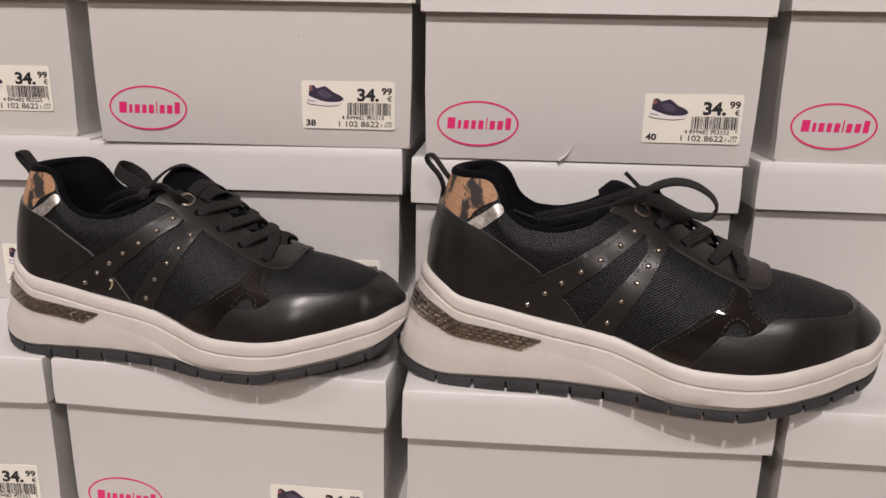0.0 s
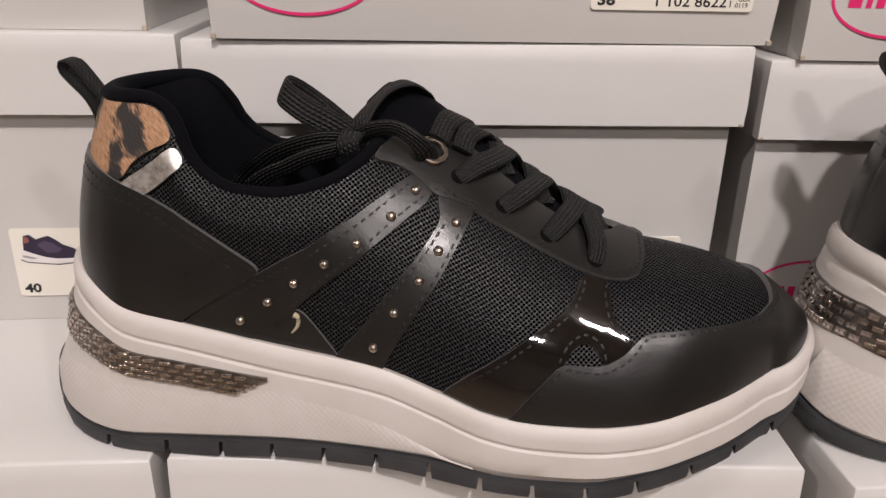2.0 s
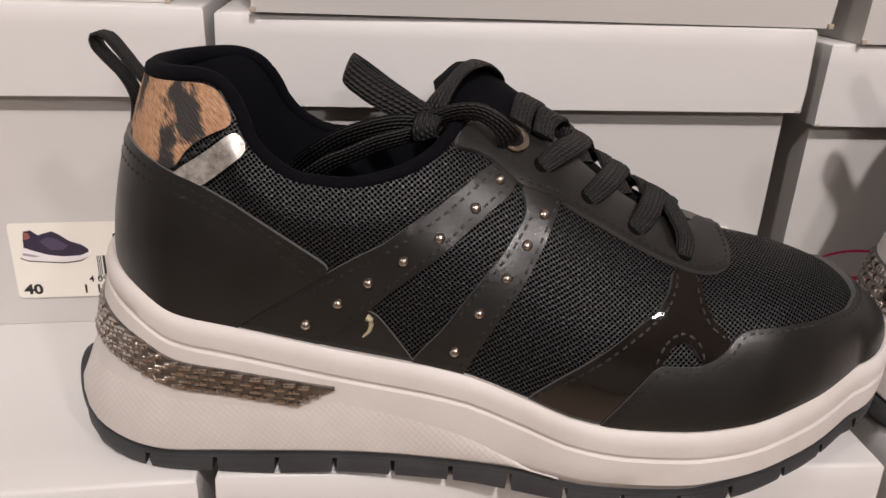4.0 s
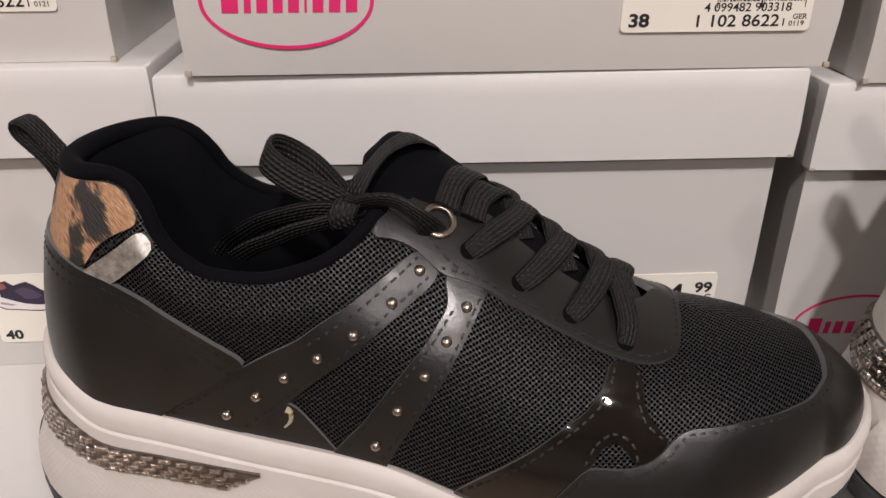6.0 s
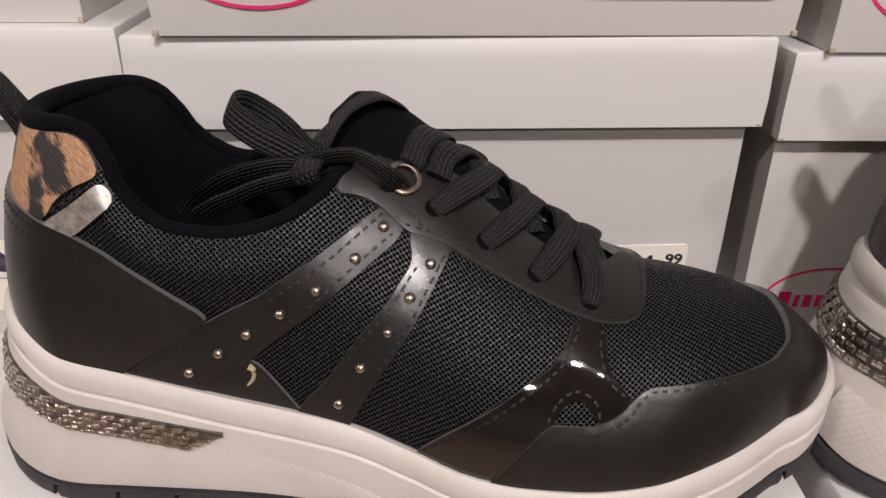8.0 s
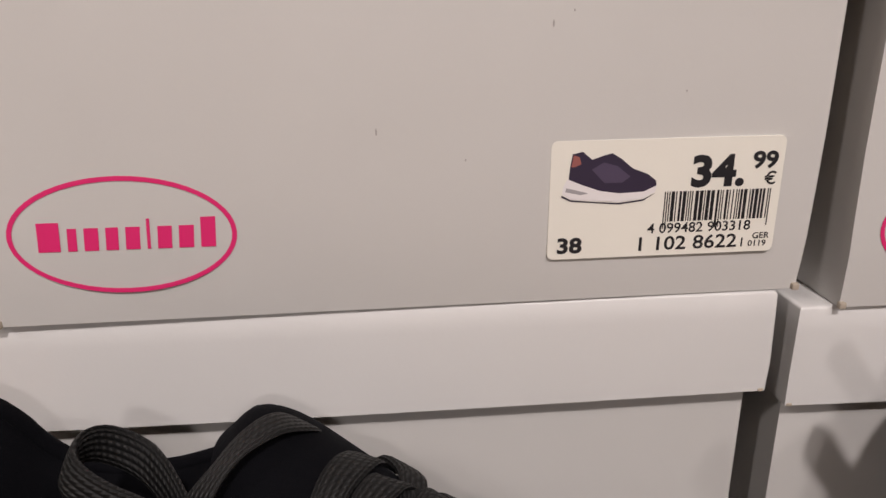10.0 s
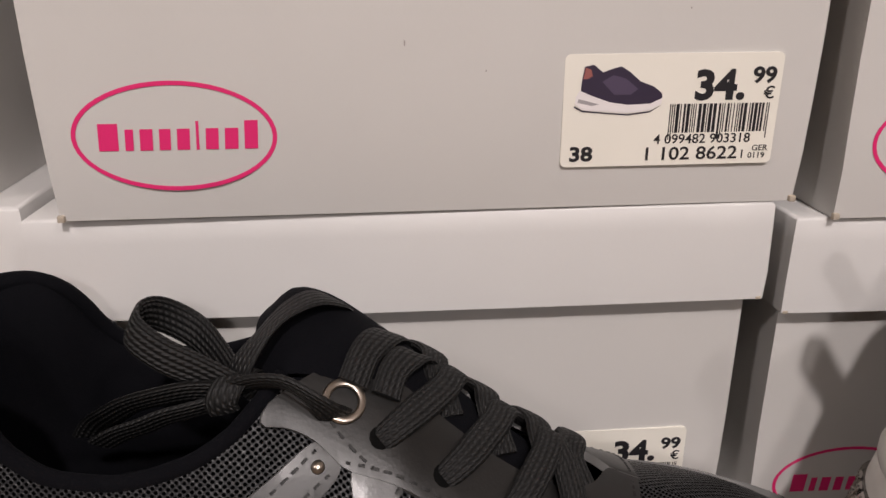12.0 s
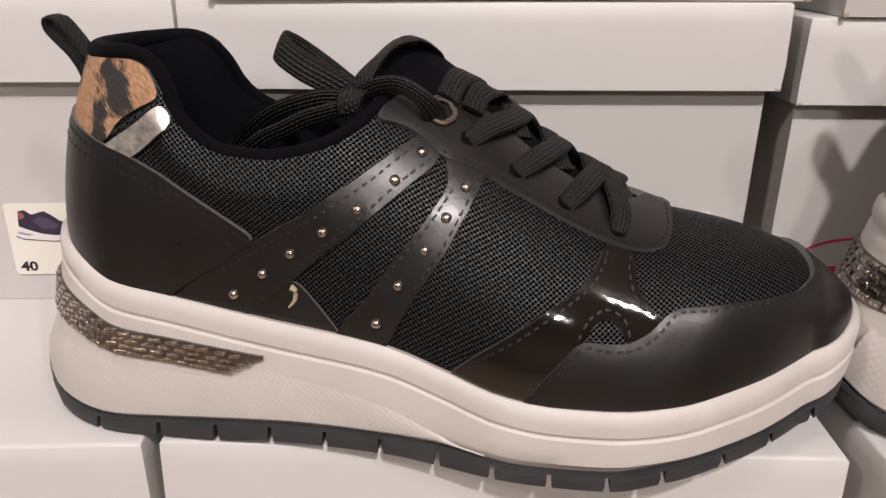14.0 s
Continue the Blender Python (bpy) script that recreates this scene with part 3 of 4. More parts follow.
def build_shoe(m, label):
    shoe = thing("sneaker", m, label, "shoe", "shoes on display")
    # fabric upper, both sides and the closed toe
    bm = bmesh.new()
    lengths = [-0.0071 + (0.2868 + 0.0071) * i / 110 for i in range(111)]
    for side in (-1, 1):
        rows, uvs = [], []
        for ln in lengths:
            x = roll(ln)
            top = top_angle(x)
            angles = [top * j / 22 for j in range(23)]
            # the padded collar swells between strap and edge
            row = []
            for a in angles:
                row.append(on_upper(x, a, side, swell(x, a, side))[0])
            rows.append(row)
            arc = [0.0]
            for r0, r1 in zip(row, row[1:]):
                arc.append(arc[-1] + (r1 - r0).length)
            uvs.append([(ln, d) for d in arc])
        sheet(bm, rows, False, uvs, side > 0)
    bmesh.ops.remove_doubles(bm, verts=bm.verts, dist=0.00003)
    part("mesh_upper", bm, MESH, shoe, "black open-work mesh fabric upper")
    # cut pieces, outer and inner side
    looks = {"heel_counter": (LEATHER, 0.0021, "smooth black leather heel counter"), "heel_patch": (FUR, 0.0012, "leopard print hair patch"),
             "silver_band": (SILVER, 0.0017, "crackled silver band"), "studded_strap": (LEATHER, 0.0015, "black strap set with studs"),
             "corner_patch": (LEATHER, 0.0011, ""), "second_strap": (LEATHER, 0.0016, "black strap set with studs"),
             "eyestay": (LEATHER, 0.0020, "black leather eyelet facing"), "patent_overlay": (PATENT, 0.0013, "glossy black patent overlay"),
             "toe_cap": (LEATHER, 0.0019, "smooth black leather toe cap")}
    for name, outline in PIECES.items():
        mat, out, lab = looks[name]
        whole = name in ("heel_counter", "heel_patch", "eyestay", "toe_cap")
        for sides in ((-1, 1),) if whole else ((-1,), (1,)):
            bm = bmesh.new()
            for side in sides:
                cut_piece(bm, outline, out, side)
            bmesh.ops.remove_doubles(bm, verts=bm.verts, dist=0.00002)
            part(name, bm, mat, shoe, lab).data.materials.append(CUT)
    # seams
    seams = [([(0.0, 0.41), (0.0207, 0.405), (0.0371, 0.395), (0.05, 0.35), (0.0618, 0.29), (0.0715, 0.235), (0.079, 0.18)], 0.0021),
             ([(0.0, 0.46), (0.0317, 0.44), (0.0436, 0.41), (0.0586, 0.345), (0.0718, 0.275), (0.0828, 0.215)], 0.0021),
             ([(0.059, 0.01), (0.0715, 0.105), (0.0845, 0.205), (0.0985, 0.315), (0.1115, 0.48), (0.1225, 0.68), (0.1292, 0.82)], 0.0015),
             ([(0.0805, 0.02), (0.094, 0.145), (0.1105, 0.355), (0.1225, 0.57), (0.1330, 0.77)], 0.0015),
             ([(0.111, 0.03), (0.117, 0.135), (0.1253, 0.31), (0.1333, 0.49), (0.140, 0.69)], 0.0016),
             ([(0.1212, 0.02), (0.130, 0.225), (0.1378, 0.43), (0.144, 0.66), (0.148, 0.84)], 0.0016),
             ([(0.1355, 0.815), (0.15, 0.87), (0.1616, 0.90), (0.172, 0.905), (0.1823, 0.90), (0.1925, 0.915), (0.1985, 0.97), (0.2032, 1.06), (0.205, 1.22), (0.2055, 1.5)], 0.0020),
             ([(0.126, 0.99), (0.135, 0.88), (0.142, 0.84)], 0.0020),
             ([(0.1435, 0.015), (0.1535, 0.145), (0.1645, 0.30), (0.179, 0.55), (0.184, 0.72), (0.1853, 0.84)], 0.0013),
             ([(0.1925, 0.84), (0.1915, 0.76), (0.1935, 0.60), (0.199, 0.525)], 0.0013),
             ([(0.1775, 0.32), (0.1805, 0.43), (0.1855, 0.50), (0.1905, 0.47), (0.192, 0.38)], 0.0013),
             ([(0.165, 0.015), (0.1725, 0.16), (0.1793, 0.29), (0.1850, 0.30), (0.1920, 0.32), (0.1992, 0.41), (0.2030, 0.51), (0.2070, 0.58), (0.2180, 0.61), (0.2320, 0.66), (0.2455, 0.75), (0.2528, 1.0), (0.2548, 1.28)], 0.0019),
             ([(0.0365, 0.47), (0.0415, 0.52), (0.0470, 0.575), (0.0535, 0.625)], 0.0017)]
    bm = bmesh.new()
    for line, out in seams:
        for side in (-1, 1):
            stitches(bm, line, out, side)
    part("stitching", bm, THREAD, shoe, "black seam thread")["kind"] = "stuff"
    # studs, eyelet, glue mark
    row_a = [(0.0759, 0.05), (0.0852, 0.13), (0.0939, 0.21), (0.1037, 0.31), (0.1135, 0.44), (0.1232, 0.61), (0.1299, 0.77)]
    row_b = [(0.1195, 0.07), (0.1259, 0.23), (0.1331, 0.40), (0.1385, 0.56), (0.1433, 0.72)]
    for x, a in row_a + row_b:
        p, n = on_upper(x, a, -1, 0.0016)
        bm = bmesh.new()
        dome(bm, p, n, 0.0016, 0.0014)
        part("stud", bm, RIVET, shoe)
    p, n = on_upper(0.1335, 1.0, -1, 0.0028)
    bm = bmesh.new()
    ring(bm, p, n, 0.0044, 0.0010)
    part("eyelet", bm, RIVET, shoe, "round nickel eyelet")
    bm = bmesh.new()
    tube(bm, [on_upper(x, a, -1, 0.0012)[0] for x, a in ((0.0935, 0.105), (0.0948, 0.098), (0.0945, 0.07), (0.0925, 0.045))], lambda t: 0.0011 - 0.0008 * t, 6, 0.001)
    part("glue_mark", bm, GLUE, shoe, "dried yellowish glue mark")
    # collar rim, lining, insole
    rim_l = [0.1215 + (-0.0071 - 0.1215) * i / 44 for i in range(45)]
    rim = [section(roll(ln), top_angle(roll(ln)), -1) for ln in rim_l] + [section(roll(ln), top_angle(roll(ln)), 1) for ln in rim_l[-2::-1]]
    centre = Vector((0.075, 0, 0.11))
    bm = bmesh.new()
    tube(bm, [p + (Vector((centre.x, 0, p.z)) - p).normalized() * 0.0016 for p in rim], lambda t: 0.0021 + 0.0014 * max(0.0, 1 - abs(t - 0.5) / 0.16) ** 0.5, 10, 0.003)
    part("collar", bm, LINING, shoe, "padded black fabric collar")
    bm = bmesh.new()
    rows = []
    for d, z in ((0.0030, 0.0), (0.0058, -0.004), (0.0064, -0.016), (0.0045, -0.034), (0.004, -0.05), (0.006, -0.062)):
        rows.append([p + (Vector((min(max(p.x, 0.045), 0.12), 0, p.z)) - p).normalized() * d + Vector((0, 0, max(z, 0.056 - p.z))) for p in rim])
    sheet(bm, rows)
    bm.faces.new([bm.verts.new((p.x, p.y * 0.86, 0.0575)) for p in rim])
    part("lining", bm, LINING, shoe, "black fabric lining and insole")
    # tongue
    bm = bmesh.new()
    mids = [(0.2, 0.0715, 0.005), (0.185, 0.0795, 0.010), (0.17, 0.0893, 0.0125), (0.156, 0.1008, 0.0135), (0.146, 0.1100, 0.014), (0.137, 0.1168, 0.0145), (0.128, 0.1228, 0.0155), (0.122, 0.1255, 0.016), (0.117, 0.1258, 0.0165), (0.1135, 0.1228, 0.016)]
    rows = []
    cm = spline([(x, w, z) for x, z, w in mids], 0.003)
    for q in cm:
        rows.append([Vector((q.x + 0.004 * abs(t) ** 2, 0.8 * skew(q.x) + q.y * t * 1.1, q.z - 0.013 * abs(t) ** 2.2)) for t in [k / 8 - 1 for k in range(17)]])
    back = [[p + Vector((-0.0035, 0, -0.0035)) for p in r] for r in reversed(rows)]
    sheet(bm, rows + back)
    part("tongue", bm, LINING, shoe, "padded black fabric tongue")
    # heel pull loop
    bm = bmesh.new()
    ribbon(bm, [(0.0190, 0, 0.097), (0.0208, 0, 0.106), (0.0215, 0, 0.113), (0.0190, 0, 0.1195), (0.0150, 0, 0.1245), (0.0120, 0, 0.1285), (0.0120, 0, 0.1318), (0.0152, 0, 0.1318), (0.0188, 0, 0.1272), (0.0222, 0, 0.1220), (0.0265, 0, 0.1165)], [(0, 1, 0)] * 11, 0.0085, 0.0019)
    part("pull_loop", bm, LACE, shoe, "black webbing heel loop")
    # white wedge sole
    loop = sole_ring()
    bm = bmesh.new()
    rows, uvs = [], []
    levels = [("low", 0.0, -0.0045), ("low", 0.0005, -0.0012), ("low", 0.003, 0.0002), ("mix", 0.45, 0.0012), ("top", -0.0125, 0.0014), ("top", -0.0092, 0.0012), ("top", -0.0086, 0.0004), ("top", -0.0078, 0.0004), ("top", -0.0070, 0.0013), ("top", -0.0035, 0.0016), ("top", -0.0008, 0.0010), ("top", 0.0006, -0.0004), ("top", 0.0004, -0.0022), ("top", -0.0015, -0.0045)]
    for kind, v, off in levels:
        r, u = [], []
        for p, n, run in loop:
            lo, hi = sole_low(p.x), feather(p.x + 0.002)
            z = lo + v if kind == "low" else hi + v if kind == "top" else lo + (hi - 0.0125 - lo) * v
            r.append(leaned(Vector((p.x, p.y, max(z, lo))) + n * off))
            u.append((run, z))
        rows.append(r)
        uvs.append(u)
    sheet(bm, rows, True, uvs)
    bm.faces.new([bm.verts.new(p) for p in rows[0]][::-1])
    midsole = part("midsole", bm, WHITE, shoe, "white foam wedge midsole")
    # hatched side panels
    for side in (-1, 1):
        bm = bmesh.new()
        rows, uvs = [], []
        for i in range(41):
            x = 0.0035 + 0.149 * i / 40
            lo = sole_low(x) + 0.0025
            hi = feather(x) + plate_foot(x) + 0.0005 + (plate_top(x) - plate_foot(x)) * min(1, max(0, (x - 0.072) / 0.0145))
            if x > 0.0865:
                hi = feather(x) - 0.0125 - (x - 0.085) ** 1.6 * 1.0
            hi = max(hi, lo + 0.0002)
            nrm = Vector((0, side, 0)) if x > 0.03 else Vector((-(0.04 - x) / 0.0405, side * math.sqrt(max(0.02, 1 - ((0.04 - x) / 0.0405) ** 2)), 0)).normalized()
            base = Vector((x, bend(x) + (0.7 * skew(x) if side > 0 else 0) + side * sole_width(x), 0))
            rows.append([leaned(base + nrm * 0.0015 + Vector((0, 0, lo + (hi - lo) * j / 4)) + nrm * (-0.0008 if j in (0, 4) else 0.0)) for j in range(5)])
            uvs.append([(x, lo + (hi - lo) * j / 4) for j in range(5)])
        sheet(bm, rows, False, uvs, side > 0)
        part("side_panel", bm, HATCH, midsole, "finely hatched white panel")
    # gunmetal heel plate with embossed links
    ring_fine = sole_ring(260)
    arc = [q for q in ring_fine if q[0].x < 0.0865]
    total = ring_fine[-1][2] + (ring_fine[0][0] - ring_fine[-1][0]).length
    arc = sorted(((p, n, run if run < total / 2 else run - total) for p, n, run in arc), key=lambda q: q[2])
    fine = []
    for (p, n, r), (p2, n2, r2) in zip(arc, arc[1:]):
        fine.append((p, n, r))

    def plate_range(x):
        hi, lo = feather(x) + plate_top(x), feather(x) + plate_foot(x)
        return lo + max(0.0, (x - 0.072) / 0.0145) * (hi - lo), hi
    bm = bmesh.new()
    rows, uvs = [], []
    for p, n, r in fine:
        lo, hi = plate_range(p.x)
        rows.append([leaned(Vector((p.x, p.y, lo + (hi - lo) * t)) + n * o) for t, o in ((0, 0.0), (0.06, 0.0021), (0.12, 0.0022), (0.5, 0.0023), (0.88, 0.0022), (0.94, 0.0021), (1, 0.0))])
        uvs.append([(r, t) for t in range(7)])
    sheet(bm, rows, False, uvs)
    plate = part("heel_plate", bm, PLATE, shoe, "gunmetal heel plate with embossed links")
    bm = bmesh.new()
    rnd = random.Random(4)
    for k in range(4):
        r = fine[0][2] + 0.004 + (0.0025 if k % 2 else 0)
        while r < fine[-1][2] - 0.004:
            j = min(range(len(fine)), key=lambda i: abs(fine[i][2] - r))
            p, n, _ = fine[j]
            lo, hi = plate_range(p.x)
            full_lo, full_hi = feather(p.x) + plate_foot(p.x), hi
            z = full_lo + (full_hi - full_lo) * (0.19 + 0.21 * k)
            if z > lo + 0.0008:
                t = Vector((-n.y, n.x, 0))
                w, h = 0.0021, (full_hi - full_lo) * 0.080
                base = leaned(Vector((p.x, p.y, z)) + n * 0.0020)
                for a, c in ((-w, w), (-w * 0.75, -w * 0.1), (w * 0.1, w * 0.75)):
                    deep, hh = (0.0007, h) if a == -w and c == w else (0.0011, h * 0.55)
                    tilt = rnd.uniform(-0.00004, 0.00004)
                    vs = [bm.verts.new(base + t * aa + Vector((0, 0, zz)) + n * dd) for dd, s in ((0, 1.0), (deep + tilt, 0.78)) for aa, zz in ((a * s if a == -w else a, -hh * s), (c * s if c == w else c, -hh * s), (c * s if c == w else c, hh * s), (a * s if a == -w else a, hh * s))]
                    for idx in ((4, 5, 6, 7), (0, 1, 5, 4), (1, 2, 6, 5), (2, 3, 7, 6), (3, 0, 4, 7)):
                        bm.faces.new([vs[i] for i in idx])
            r += 0.0050
    bmesh.ops.recalc_face_normals(bm, faces=bm.faces)
    part("embossing", bm, LINK, plate, "rows of small embossed metal links")["kind"] = "stuff"
    # rubber outsole and its lugs
    bm = bmesh.new()
    rows = []
    for v, off in ((0.0006, -0.002), (0.0006, 0.0006), (-0.0004, 0.0008), (-0.0010, 0.0000), (-0.0012, -0.004)):
        rows.append([Vector((p.x, p.y, sole_low(p.x) + v * (1 if p.x > 0.01 else 1.6))) + n * off for p, n, _ in loop])
    sheet(bm, rows[::-1], True)
    bm.faces.new([bm.verts.new(p) for p in rows[-1]][::-1])
    outsole = part("outsole", bm, RUBBER, shoe, "dark grey rubber outsole")
    ends = (SOLE0 + 0.0006,) + LUG_GAPS + (SOLE1 - 0.0006,)
    for a, c in zip(ends, ends[1:]):
        bm = bmesh.new()
        rows = []
        for kz, off, trim in ((0.0, 0.0010, 0.0), (0.35, 0.0016, 0.0), (0.85, 0.0010, 0.0003), (1.0, -0.0004, 0.0010)):
            x0, x1 = a + 0.0007 + trim, c - 0.0007 - trim
            xs = [x0 + (x1 - x0) * i / 5 for i in range(6)]
            r = []
            for side in (-1, 1):
                for x in xs if side < 0 else xs[::-1]:
                    hi, lo = sole_low(x) - 0.0004, lug_low(x)
                    w = max(0.0005, sole_width(x) + off * min(1, sole_width(x) / 0.02))
                    r.append(Vector((x, bend(x) + (0.7 * skew(x) if side > 0 else 0) + side * w, hi + (lo - hi) * kz)))
            rows.append(r)
        vs = sheet(bm, rows[::-1], True)
        bm.faces.new(vs[0][::-1])
        bm.faces.new(vs[-1])
        part("lug", bm, RUBBER, outsole)
    return shoe


def lacing(shoe):
    """Bars of lace across the throat, each from its hole over the middle."""
    holes = [(0.1440, 1.00), (0.1585, 1.02), (0.1735, 1.02), (0.1895, 1.01)]
    for i, (x, a) in enumerate(holes):
        fwd = (0.0155, 0.0140, 0.0115, -0.005)[i]
        for side in (-1, 1):
            far = fwd if side < 0 else fwd * 0.5 + 0.003
            lift = 0.0032 if side < 0 else 0.0014
            p0, n0 = on_upper(x - 0.001, a - 0.06, side, 0.0012)
            p1, n1 = on_upper(x + far * 0.22, a + 0.05, side, 0.0040)
            p2, n2 = on_upper(x + far * 0.70, min(1.5, a + 0.30), side, 0.0036)
            xm = x + far
            p3 = Vector((xm, skew(xm) - side * 0.001, ridge(xm) + lift))
            p4 = Vector((xm + 0.004, skew(xm) - side * 0.010, ridge(xm + 0.004) - 0.0035))
            ps = [p0, p1, p2, p3, p4]
            ways = []
            for k, nn in enumerate((n0, n1, n2, Vector((0.45, 0, 1)), Vector((0.45, -side * 0.7, 0.8)))):
                run = ps[min(4, k + 1)] - ps[max(0, k - 1)]
                ways.append(nn.cross(run).normalized())
            bm = bmesh.new()
            ribbon(bm, ps, ways, 0.0078, 0.0026, taper=0.72)
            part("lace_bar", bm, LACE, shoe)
        bm = bmesh.new()
        p, n = on_upper(x - 0.0012, a - 0.055, -1, 0.0020)
        dome(bm, p, n, 0.0028, 0.0002)
        part("lace_hole", bm, HOLE, shoe)


def lace_run(shoe, name, points, sides, wide=0.0078, label=""):
    bm = bmesh.new()
    ribbon(bm, points, sides, wide)
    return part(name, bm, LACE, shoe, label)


UP = (0.1, 0.1, 1)
LEFT_SHOE = pose(-0.2756, 0.5490, 1.1190, 0, 0, -9.2)
left = build_shoe(LEFT_SHOE, "black studded sneaker with white wedge sole, on shoe boxes")
lacing(left)
lace_run(left, "lace_loop", [(0.1093, -0.012, 0.1103), (0.1041, -0.013, 0.1140), (0.0943, -0.0135, 0.1195), (0.0868, -0.011, 0.1245), (0.0850, -0.004, 0.1255), (0.0872, 0.003, 0.1225), (0.0945, 0.005, 0.1165), (0.1030, -0.002, 0.1125), (0.1093, -0.010, 0.1105)], [(0.5, -0.2, 1), (0.5, -0.1, 1), (0.5, 0, 1), (0.4, 0, 1), (0.4, 0.1, 1), (0.3, 0.1, 1), (0.4, 0.2, 1), (0.4, 0, 1), (0.4, 0, 1)], 0.0088, "black lace bow loop")
lace_run(left, "lace_loop", [(0.1080, -0.012, 0.1095), (0.1000, -0.013, 0.1100), (0.0919, -0.012, 0.1080), (0.0830, -0.009, 0.1040), (0.0760, -0.005, 0.0985), (0.0686, 0.001, 0.0915), (0.065, 0.003, 0.087)], [(0, -0.5, 1), (0, -0.6, 1), (-0.1, -0.7, 1), (-0.2, -0.8, 1), (-0.2, -0.8, 1), (-0.2, -0.8, 1), (-0.2, -0.8, 1)], 0.0082, "black lace end tucked into the shoe")
lace_run(left, "lace_end", [(0.1080, -0.013, 0.1080), (0.1010, -0.0145, 0.1062), (0.0934, -0.0135, 0.1035), (0.0870, -0.012, 0.1000), (0.0803, -0.010, 0.0965), (0.074, -0.007, 0.0915)], [(0, -0.7, 1)] * 6, 0.0070)
lace_run(left, "lace_knot", [(0.1085, -0.0165, 0.1070), (0.1080, -0.0175, 0.1100), (0.1095, -0.0155, 0.1135), (0.1115, -0.0100, 0.1135), (0.1115, -0.0070, 0.1095), (0.1095, -0.0080, 0.1065)], [(1, 0.1, 0.1)] * 6, 0.0075)
lace_run(left, "lace_end", [(0.1100, -0.0135, 0.1115), (0.1165, -0.0165, 0.1150), (0.1230, -0.0185, 0.1160), (0.1285, -0.0195, 0.1135), (0.1322, -0.0180, 0.1095), (0.1335, -0.0130, 0.1045)], [(-0.2, -0.6, 0.8), (-0.2, -0.7, 0.8), (0, -0.7, 0.8), (0.4, -0.5, 0.6), (0.6, -0.3, 0.6), (0.6, -0.2, 0.6)], 0.0074)
lace_run(left, "lace_end", [(0.1095, -0.0110, 0.1120), (0.1115, -0.0115, 0.1165), (0.1145, -0.0090, 0.1210), (0.1190, -0.0040, 0.1255), (0.1245, 0.0030, 0.1268), (0.1285, 0.0105, 0.1228), (0.1300, 0.0170, 0.1160)], [(0.6, -0.5, -0.2), (0.6, -0.6, 0), (0.6, -0.6, 0.3), (0.8, -0.5, 0.1), (0.9, -0.4, -0.3), (0.9, 0.1, -0.4), (0.9, 0.2, -0.4)], 0.0080)
lace_run(left, "lace_bar", [(0.1440, 0.0220, 0.1000), (0.1435, 0.0150, 0.1105), (0.1415, 0.0070, 0.1150), (0.1385, -0.0010, 0.1150), (0.1365, -0.0085, 0.1105)], [(1, 0.1, -0.5), (1, 0.2, -0.5), (1, 0.3, -0.5), (1, 0.3, -0.6), (1, 0.2, -0.6)], 0.0080)
lace_run(left, "lace_bar", [(0.1540, 0.0210, 0.0930), (0.1520, 0.0140, 0.1035), (0.1490, 0.0060, 0.1105), (0.1455, -0.0010, 0.1105), (0.1440, -0.0070, 0.1065)], [(1, 0.1, -0.5), (1, 0.2, -0.5), (1, 0.3, -0.5), (1, 0.3, -0.6), (1, 0.2, -0.6)], 0.0078)

RIGHT_SHOE = pose(-0.0055, 0.5265, 1.1190, 0, 0, -9.0)
left.scale = (0.995,) * 3
right = copy_thing(left, RIGHT_SHOE)
right["label"] = "larger black studded sneaker, wide lace loop, on shoe boxes"
right.scale = (1.055,) * 3
for ob in [o for o in right.children if o.name.startswith(("lace_loop", "lace_end", "lace_knot", "glue_mark"))]:
    bpy.data.objects.remove(ob)
for ob in right.children:
    if ob.name.startswith("tongue"):
        ob.scale = (1, 1, 0.95)
lace_run(right, "lace_loop", [(0.1357, -0.007, 0.1164), (0.1420, -0.011, 0.1215), (0.1510, -0.0135, 0.1245), (0.1610, -0.0145, 0.1230), (0.1700, -0.0145, 0.1170), (0.1730, -0.013, 0.1100), (0.1690, -0.011, 0.1040), (0.1610, -0.009, 0.1055), (0.1500, -0.007, 0.1105), (0.1400, -0.006, 0.1150)], [(0, 1, 0.4)] * 4 + [(0.2, 1, 0.2)] * 6, 0.0085, "black lace bow loop")
lace_run(right, "lace_loop", [(0.1357, -0.008, 0.1160), (0.1270, -0.011, 0.1155), (0.1186, -0.013, 0.1125), (0.1075, -0.0145, 0.1080), (0.0965, -0.015, 0.1045), (0.0860, -0.015, 0.1015), (0.0769, -0.014, 0.0990)], [(0.1, -0.4, 1)] * 7, 0.0088)
lace_run(right, "lace_end", [(0.1357, -0.010, 0.1140), (0.1270, -0.0135, 0.1125), (0.1186, -0.016, 0.1085), (0.1075, -0.0175, 0.1045), (0.0965, -0.0175, 0.1010), (0.0870, -0.0175, 0.0985), (0.0780, -0.016, 0.0970)], [(0.1, -0.6, 1)] * 7, 0.0080)
lace_run(right, "lace_knot", [(0.1325, -0.0110, 0.1120), (0.1330, -0.0125, 0.1160), (0.1355, -0.0110, 0.1195), (0.1390, -0.0060, 0.1190), (0.1395, -0.0030, 0.1150), (0.1370, -0.0040, 0.1120)], [(1, 0.1, 0.1)] * 6, 0.0085)
lace_run(right, "lace_end", [(0.1350, -0.0110, 0.1140), (0.1410, -0.0150, 0.1130), (0.1480, -0.0165, 0.1090), (0.1540, -0.0160, 0.1050), (0.157, -0.014, 0.102)], [(0.5, -0.5, 0.6)] * 5, 0.0084)
